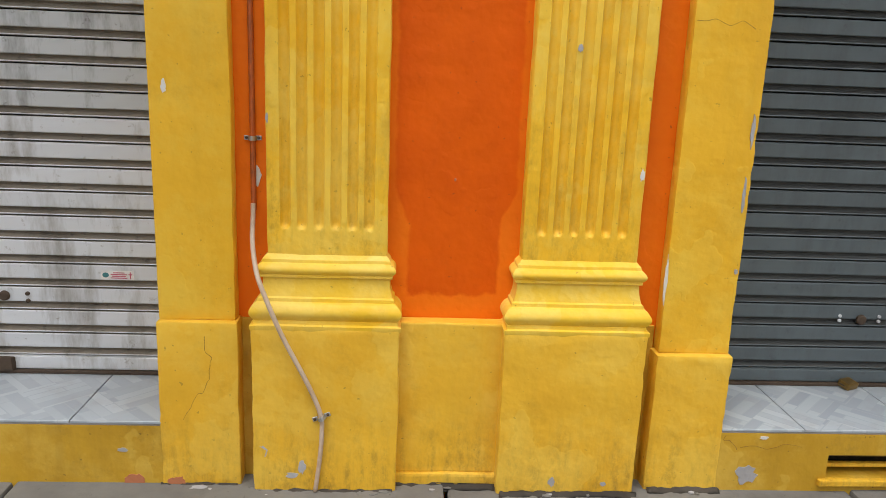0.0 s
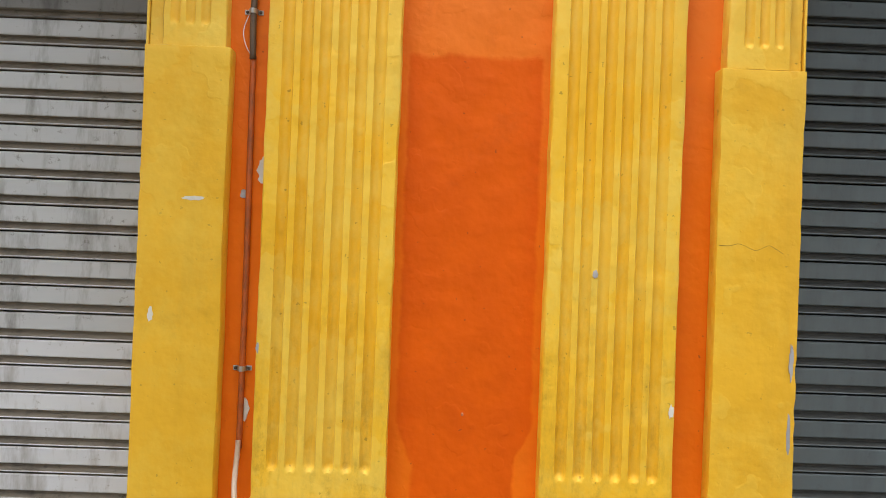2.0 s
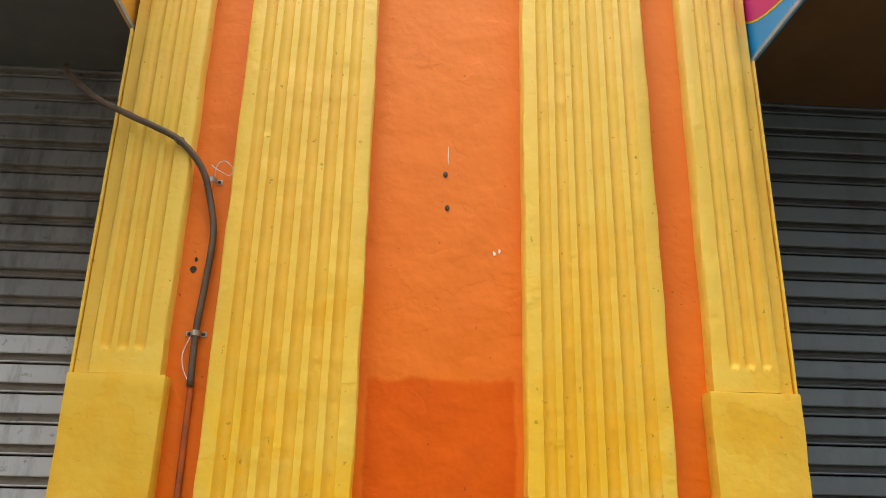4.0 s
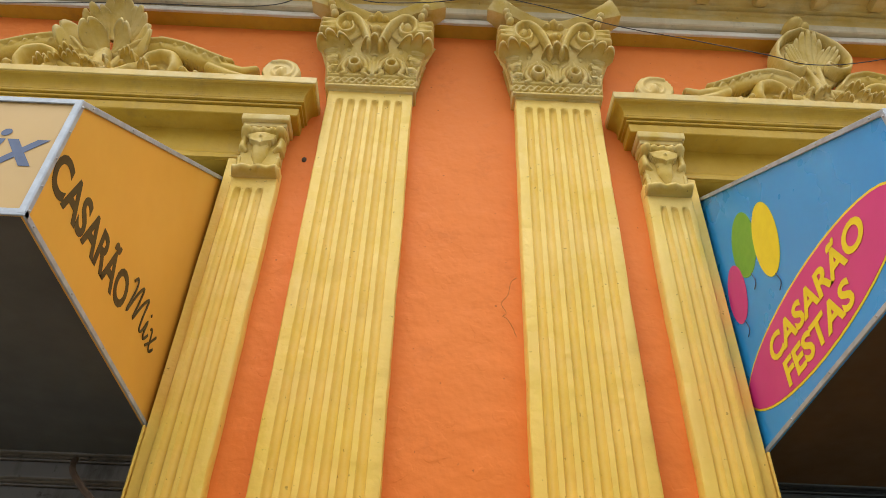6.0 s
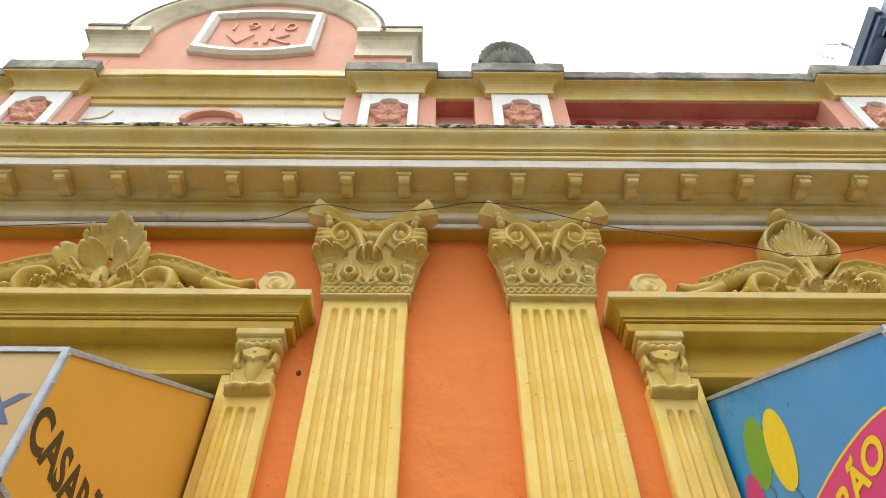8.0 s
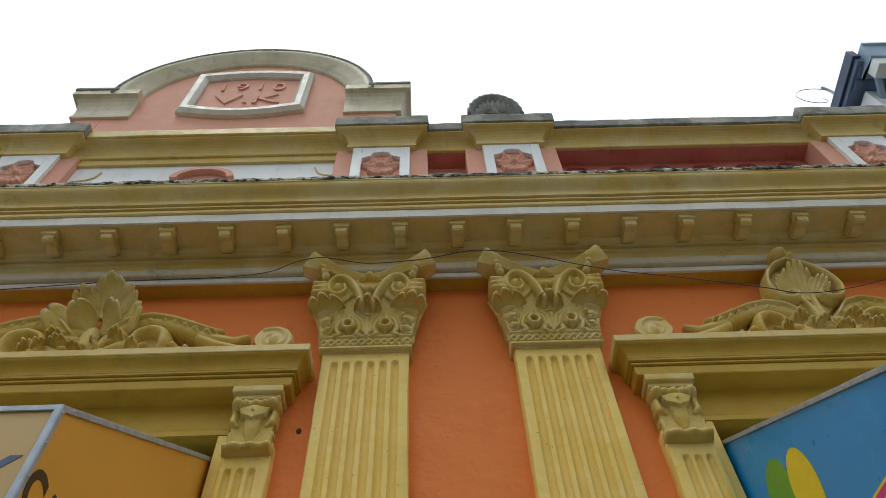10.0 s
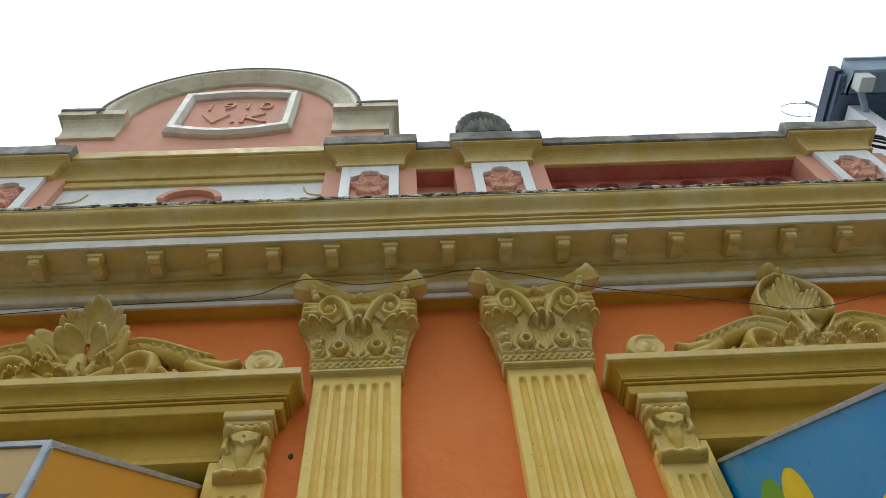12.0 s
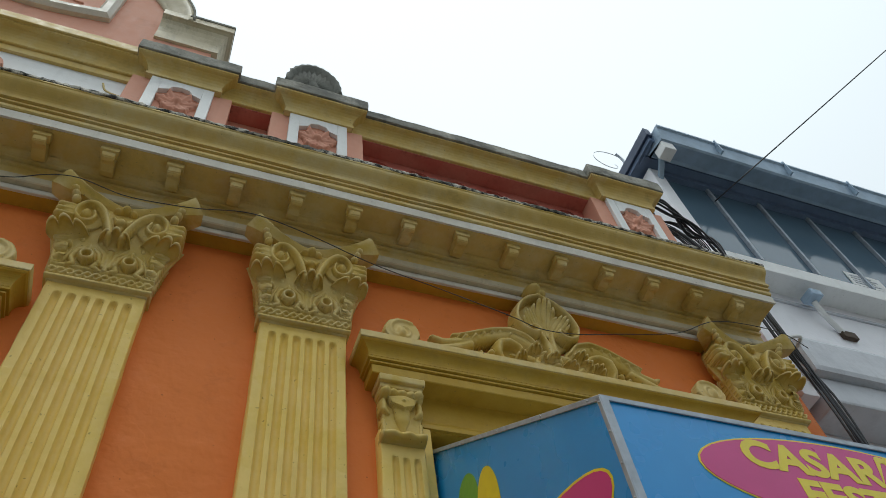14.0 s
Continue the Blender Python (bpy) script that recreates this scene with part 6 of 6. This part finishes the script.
def clamp(x, y, z, turn=0.0, w=0.046):
    th = empty("pipe_clamp", "small galvanised pipe clamp screwed to the wall", "clamp", (x, y, z), "pipe clamps")
    bm = bmesh.new()
    box(-w / 2, -0.009, -0.0025, 0.0, -0.006, 0.006, 0.001, bm, 1)
    box(0.009, w / 2, -0.0025, 0.0, -0.006, 0.006, 0.001, bm, 1)
    for k in range(7):
        a0, a1 = math.pi * k / 7, math.pi * (k + 1) / 7
        r0, r1 = 0.0095, 0.012
        v = [bm.verts.new((r * math.cos(a), -0.010 * math.sin(a) * r / 0.0095 - 0.010 * math.sin(a), zz)) for zz in (-0.006, 0.006) for r, a in ((r0, a0), (r1, a0), (r1, a1), (r0, a1))]
        for f in ((0, 1, 2, 3), (7, 6, 5, 4), (0, 4, 5, 1), (1, 5, 6, 2), (2, 6, 7, 3), (3, 7, 4, 0)):
            bm.faces.new([v[i] for i in f])
    bmesh.ops.rotate(bm, cent=(0, 0, 0), matrix=Matrix.Rotation(radians(turn), 3, "Y"), verts=bm.verts)
    me = mesh_of("strap", bm, M_steel)
    ob = new("strap", me)
    ob.parent = th
    for q in (-1, 1):
        sb = bmesh.new()
        bmesh.ops.create_uvsphere(sb, u_segments=8, v_segments=5, radius=0.0042, matrix=Matrix.Translation((q * (w / 2 - 0.007) * math.cos(radians(turn)), -0.003, -q * (w / 2 - 0.007) * math.sin(radians(turn)))))
        so = new("screw", mesh_of("screw", sb, M_rust))
        so.parent = th
    return th


clamp(-0.540, -0.001, 0.972)
clamp(-0.546, -0.001, 1.836)
clamp(-0.553, -0.001, 2.203)
clamp(-0.350, -0.099, 0.228, -22, 0.052)
solo("cable_tie", tube([(-0.622, -0.048, 2.292), (-0.614, -0.056, 2.272), (-0.626, -0.070, 2.268), (-0.636, -0.066, 2.286), (-0.622, -0.048, 2.292)], 0.002, 6), M_cable, "black plastic tie round the conduit", "cable tie", smooth=True)
solo("wire_loop", tube([(-0.548, -0.012, 2.210), (-0.540, -0.030, 2.236), (-0.522, -0.034, 2.244), (-0.506, -0.024, 2.232), (-0.512, -0.014, 2.216), (-0.530, -0.02, 2.222), (-0.545, -0.028, 2.228), (-0.556, -0.020, 2.240)], 0.0012, 5), M_paper, "loose white wire tied round a clamp", "wire", smooth=True)
solo("wire_loop", tube([(-0.556, -0.010, 1.83), (-0.568, -0.012, 1.79), (-0.562, -0.012, 1.755), (-0.545, -0.012, 1.725)], 0.0012, 5), M_paper, "loose white wire hanging from a clamp", "wire", smooth=True)

# ---- wire draped along the capitals ----
solo("phone_wire", tube([(-3.3, -0.10, 4.30), (-2.3, -0.10, 4.285), (-1.35, -0.125, 4.315), (-0.95, -0.125, 4.325), (-0.74, -0.15, 4.315), (-0.63, -0.17, 4.352), (-0.52, -0.19, 4.35), (-0.36, -0.18, 4.318), (-0.20, -0.18, 4.325), (-0.09, -0.18, 4.345), (0.09, -0.19, 4.375), (0.30, -0.18, 4.340), (0.57, -0.172, 4.245), (0.84, -0.17, 4.18), (1.116, -0.17, 4.105), (1.25, -0.15, 4.09), (1.405, -0.15, 4.10), (1.62, -0.15, 4.16), (1.95, -0.16, 4.25), (2.2, -0.19, 4.37), (2.55, -0.19, 4.40), (2.75, -0.15, 4.38)], 0.002, 6), M_wire, "thin black wire draped over the capitals", "wire", smooth=True)

# ---- holes, nails and bare patches ----
for x, z in ((-0.001, 2.250), (0.005, 2.163), (-0.003, 0.878), (-0.541, 3.618)):
    bm = bmesh.new()
    bmesh.ops.create_uvsphere(bm, u_segments=10, v_segments=6, radius=0.004 if z < 1 else 0.0075 if z < 3 else 0.011, matrix=Matrix.Translation((x, -0.001, z)) @ Matrix.Diagonal((0.8, 0.5, 1.1, 1)))
    solo("wall_plug", bm, M_brick if z < 1 else M_rust, "rusty plug end in the orange wall", "wall plug", "wall plugs")
chips = [(-0.533, -0.0012, 0.874, 0.014, 0.030, M_limechip), (-0.508, -0.0012, 1.452, 0.017, 0.044, M_limechip), (0.881, -0.0690, 0.046, 0.034, 0.036, M_chip), (-0.870, -0.0690, 0.010, 0.034, 0.026, M_brick),
         (-0.753, -0.0730, 0.010, 0.028, 0.020, M_brick), (-0.662, -0.0525, 1.376, 0.030, 0.006, M_limechip), (-0.750, -0.0525, 1.098, 0.007, 0.020, M_limechip), (0.775, -0.0525, 1.04, 0.006, 0.050, M_chip),
         (0.773, -0.0525, 0.87, 0.006, 0.055, M_chip), (0.298, -0.0565, 1.232, 0.008, 0.012, M_chip), (0.490, -0.0565, 0.912, 0.007, 0.018, M_limechip), (-0.512, -0.0990, 0.120, 0.016, 0.020, M_chip), (-0.404, -0.0990, 0.075, 0.014, 0.022, M_chip),
         (-0.430, -0.0990, 0.050, 0.02, 0.010, M_chip), (-0.900, -0.0690, 0.105, 0.016, 0.007, M_chip), (0.300, -0.0990, 0.035, 0.010, 0.016, M_chip), (0.450, -0.0990, 0.030, 0.010, 0.008, M_chip), (0.92, -0.0690, 0.165, 0.014, 0.006, M_limechip),
         (0.779, -0.0530, 0.655, 0.006, 0.008, M_chip), (-0.555, -0.0012, 1.395, 0.010, 0.014, M_chip), (0.585, -0.0525, 0.62, 0.005, 0.075, M_limechip), (-0.494, -0.0565, 1.03, 0.004, 0.016, M_chip), (0.118, -0.0012, 2.052, 0.004, 0.006, M_limechip), (0.130, -0.0012, 2.058, 0.003, 0.007, M_limechip), (0.005, -0.0012, 2.300, 0.0016, 0.026, M_limechip), (-0.572, -0.0012, 1.985, 0.008, 0.010, M_soil), (-0.568, -0.0012, 2.010, 0.004, 0.006, M_soil), (-0.500, -0.0012, 2.62, 0.005, 0.008, M_soil)]
for i, (x, y, z, rx, rz, m) in enumerate(chips):
    look_of = {M_brick: "patch of bare red brick where plaster fell off", M_chip: "patch of bare grey plaster where paint flaked off", M_limechip: "patch of bare white plaster where paint flaked off", M_soil: "small dark hole knocked into the orange plaster"}[m]
    solo("bare_patch", plate(ragged(x, z, rx, rz, i, 18), y + 0.002, y - 0.0008), m, look_of, "bare patch", "bare patches")

# cracks in the lower plaster
rnd = random.Random(8)
for i, (x, y, z, run, drop) in enumerate([(-0.661, -0.0724, 0.437, 0.012, -0.114), (-0.649, -0.0724, 0.323, -0.081, -0.126), (0.80, -0.0684, 0.17, 0.05, -0.05), (0.86, -0.0684, 0.13, 0.18, 0.01), (0.60, -0.0524, 1.315, 0.15, -0.01), (0.167, -0.0005, 3.149, -0.042, -0.113), (0.125, -0.0005, 3.036, 0.034, -0.096)]):
    pts = [(x + run * k / 7 + rnd.uniform(-0.008, 0.008), y, z + drop * k / 7 + rnd.uniform(-0.008, 0.008)) for k in range(8)]
    solo("plaster_crack", tube(pts, 0.0006, 4), M_crack, "fine brown crack in the painted plaster", "crack", "plaster cracks")

# ---- the neighbouring house ----
house = empty("neighbour_house", "cool white rendered house with a glazed top floor and gutter", "house", (4.6, 0.2, 0))
part("wall", box(2.72, 9.0, 0.20, 0.60, -0.18, 5.90), M_greywall, house, "cool white render")
part("side_wall", box(2.72, 2.84, 0.61, 6.79, -0.18, 6.86), M_greywall, house)
part("pier", worn_box(2.74, 2.84, 0.03, 0.20, 4.6, 6.86, 0.004, 0.002, 0.2), M_greywall, house, "white corner pier")
part("window_ledge", worn_box(2.74, 9.0, 0.05, 0.22, 5.80, 5.92, 0.006, 0.002, 0.3), M_panel, house, "white window ledge")
# grey strip painted in for the shadow below the ledge
part("ledge_shadow_strip", box(2.74, 9.0, 0.185, 0.20, 5.70, 5.72), M_greyband, house)
glaze = part("glazing", box(2.84, 9.0, 0.070, 0.082, 5.92, 6.86), M_glass, house, "dusky window glass")
for i in range(14):
    x = 3.24 + i * 0.46
    part("mullion", box(x - 0.012, x + 0.012, 0.045, 0.070, 5.92, 6.86, 0.002), M_alu, glaze, "thin aluminium mullion")
part("window_head", box(2.84, 9.0, 0.03, 0.34, 6.82, 6.90), M_eave, house)
part("inner_wall", box(2.92, 9.0, 1.6, 1.7, 5.9, 6.9), M_eave, house)
part("roof_slab", box(2.66, 9.2, -0.16, 7.1, 6.90, 6.96), M_eave, house, "dark boarded eave")
for i in range(2):
    y = -0.12 + i * 0.085
    part("eave_board", box(2.68, 9.2, y, y + 0.07, 6.885, 6.899), M_eave, house)
gut = part("gutter", mould([(0.08, 6.862), (0.20, 6.832), (0.215, 6.842), (0.235, 6.965), (0.25, 6.975), (0.25, 6.995), (0.08, 6.995)], 2.70, 9.2, -0.05, flat, 0.4, 0.002), M_gutter, house, "blue-grey sheet gutter")
for i in range(9):
    x = 3.2 + i * 0.62
    part("gutter_strap", box(x - 0.006, x + 0.006, -0.258, -0.225, 6.845, 7.010), M_gutter, gut)
part("outlet_box", box(2.705, 2.80, -0.20, -0.10, 6.74, 6.838, 0.006), M_panel, gut, "pale gutter outlet box")
part("back_wall", box(2.72, 9.0, 6.8, 7.0, -0.18, 6.88), M_greywall, house)
part("far_side_wall", box(8.8, 9.0, 0.61, 6.79, -0.18, 6.88), M_greywall, house)
part("barge_end", box(2.64, 2.69, -0.18, 7.1, 6.94, 7.04, 0.004), M_barge, house, "dark barge board")
part("downpipe_elbow", tube([(2.76, -0.12, 6.90), (2.77, -0.08, 6.82), (2.80, 0.04, 6.74)], 0.022, 10), M_gutter, house, "blue-grey outlet pipe", True)
balc = part("balcony", worn_box(2.82, 9.0, -0.06, 0.20, 4.70, 4.965, 0.035, 0.003, 0.3), M_greyband, house, "grey rendered balcony parapet")
part("balcony_slab", worn_box(2.86, 9.0, -0.015, 0.20, 4.53, 4.70, 0.015, 0.003, 0.3), M_greyband, balc)
part("window_poster", box(4.02, 4.34, 0.064, 0.069, 5.95, 6.10), M_panel, glaze, "pale notice behind the glass")
for i in range(4):
    part("notice_bar", box(4.05, 4.28 - 0.04 * (i % 2), 0.060, 0.064, 5.975 + i * 0.028, 5.985 + i * 0.028), M_greyband, glaze)

house.location += Vector((0.04, 0, -0.34))
lamp = empty("flood_lamp", "small grey flood lamp on an arm fixed to the white wall", "lamp", (3.76, 0.19, 5.13))
part("head", rough_up(box(3.535, 3.625, 0.06, 0.16, 5.335, 5.39, 0.008), 0.001), M_gutter, lamp)
part("arm", tube([(3.585, 0.12, 5.335), (3.64, 0.15, 5.25), (3.74, 0.185, 5.15)], 0.018, 10), M_panel, lamp, "", True)
part("bracket", box(3.72, 3.83, 0.17, 0.20, 5.10, 5.16, 0.004), M_rust, lamp)

# cable bundles between the houses
bun = empty("cable_bundle", "black cables running down between the two houses", "cables", (2.70, -0.1, 4.0))
rnd = random.Random(2)
for i in range(9):
    o = rnd.uniform(-0.03, 0.03)
    q = rnd.uniform(-0.03, 0.03)
    part("cable", tube([(2.43 + o * 0.5, 0.10 + q, 5.74), (2.54 + o, -0.02 + q, 5.52 + q), (2.66 + o * 1.5, -0.06 + q, 5.15), (2.69 + o, -0.10 + q, 4.80), (2.68 + o, -0.12 + q, 4.40), (2.70 + o * 1.4, -0.12, 4.0 + q), (2.72 + o, -0.10 + q, 3.4), (2.72 + o, -0.08 + q, 2.4)], rnd.uniform(0.003, 0.007), 6), M_cable, bun, "", True)
for i in range(5):
    o = rnd.uniform(-0.05, 0.05)
    part("cable", tube([(2.43, 0.08, 5.72 + o * 0.3), (2.60, 0.02 + o, 5.66 + o), (2.80, 0.06 + o, 5.52 + o), (2.96 + o, 0.17, 5.36)], 0.0035, 6), M_cable, bun, "", True)
for i in range(9):
    o, q, w = rnd.uniform(-0.05, 0.05), rnd.uniform(-0.04, 0.04), rnd.uniform(-0.04, 0.06)
    part("cable", tube([(2.42, -0.10 + q, 5.70 + o * 0.4), (2.53 + w * 0.5, -0.09 + q, 5.64 + o), (2.66 + w, -0.06 + o, 5.53 + q), (2.76 + w * 0.6, -0.06 + q, 5.40 + o), (2.79 + o * 0.5, -0.05 + o * 0.5, 5.22), (2.74 + q, -0.08 + o * 0.5, 4.90)], rnd.choice((0.004, 0.006, 0.010)), 6), M_cable, bun, "", True)
part("tie", tube([(2.64, -0.15, 4.42), (2.72, -0.17, 4.43), (2.74, -0.08, 4.42)], 0.010, 6), M_panel, bun, "pale binding", True)

wirecoil = empty("razor_wire", "loop of razor wire on a short bent post", "razor wire", (2.83, 0.12, 6.84))
part("post", tube([(2.83, 0.12, 6.83), (2.83, 0.12, 6.90), (2.80, 0.12, 6.97)], 0.010, 8), M_alu, wirecoil)
part("coil", tube([(2.71 + 0.11 * math.cos(a), 0.12 + 0.01 * a, 6.90 + 0.085 * math.sin(a)) for a in (2 * math.pi * k / 16 for k in range(18))], 0.0028, 5), M_steel, wirecoil)
wirecoil.location += Vector((-0.14, 0, -0.14))
solo("overhead_wire", tube([(3.247, 0.045, 6.284), (3.350, -0.160, 6.313), (3.481, -0.320, 6.391), (5.990, -1.775, 8.588)], 0.005, 6), M_cable, "black overhead wire running to the neighbouring eave", "wire", smooth=True)

# crumbs of mortar along the foot of the wall
rnd = random.Random(12)
for i in range(26):
    x = rnd.uniform(-0.75, 0.75)
    y = (-0.106 if 0.14 < abs(x) < 0.54 else -0.078) - rnd.uniform(0.0, 0.02)
    r = rnd.uniform(0.004, 0.011)
    bm = bmesh.new()
    bmesh.ops.create_icosphere(bm, subdivisions=1, radius=r, matrix=Matrix.Translation((x, y, r * 0.45 - 0.002)) @ Matrix.Diagonal((rnd.uniform(1, 2.4), 1, 0.6, 1)))
    solo("mortar_crumb", rough_up(bm, r * 0.4, 60, i), (M_chip, M_concrete, M_concrete)[i % 3], "crumb of fallen mortar lying on the pavement", "rubble", "mortar crumbs")

# black dirt gathered at the foot of the wall
for x0, x1, y in ((-0.145, 0.145, -0.064), (0.150, 0.545, -0.100), (-0.545, -0.150, -0.100), (0.585, 0.80, -0.074), (-0.80, -0.585, -0.074)):
    dirt = mould([(0.0, -0.006), (0.022, -0.006), (0.014, -0.001), (0.006, 0.004), (0.0, 0.006)], x0, x1, 0.0, flat, 0.012, 0.006, x0 * 9)
    for v in dirt.verts:
        v.co.y += y + 0.003
    solo("street_dirt", rough_up(dirt, 0.007, 38, x0), M_soil, "black street dirt gathered along the wall foot", "dirt", kind="stuff", smooth=True)
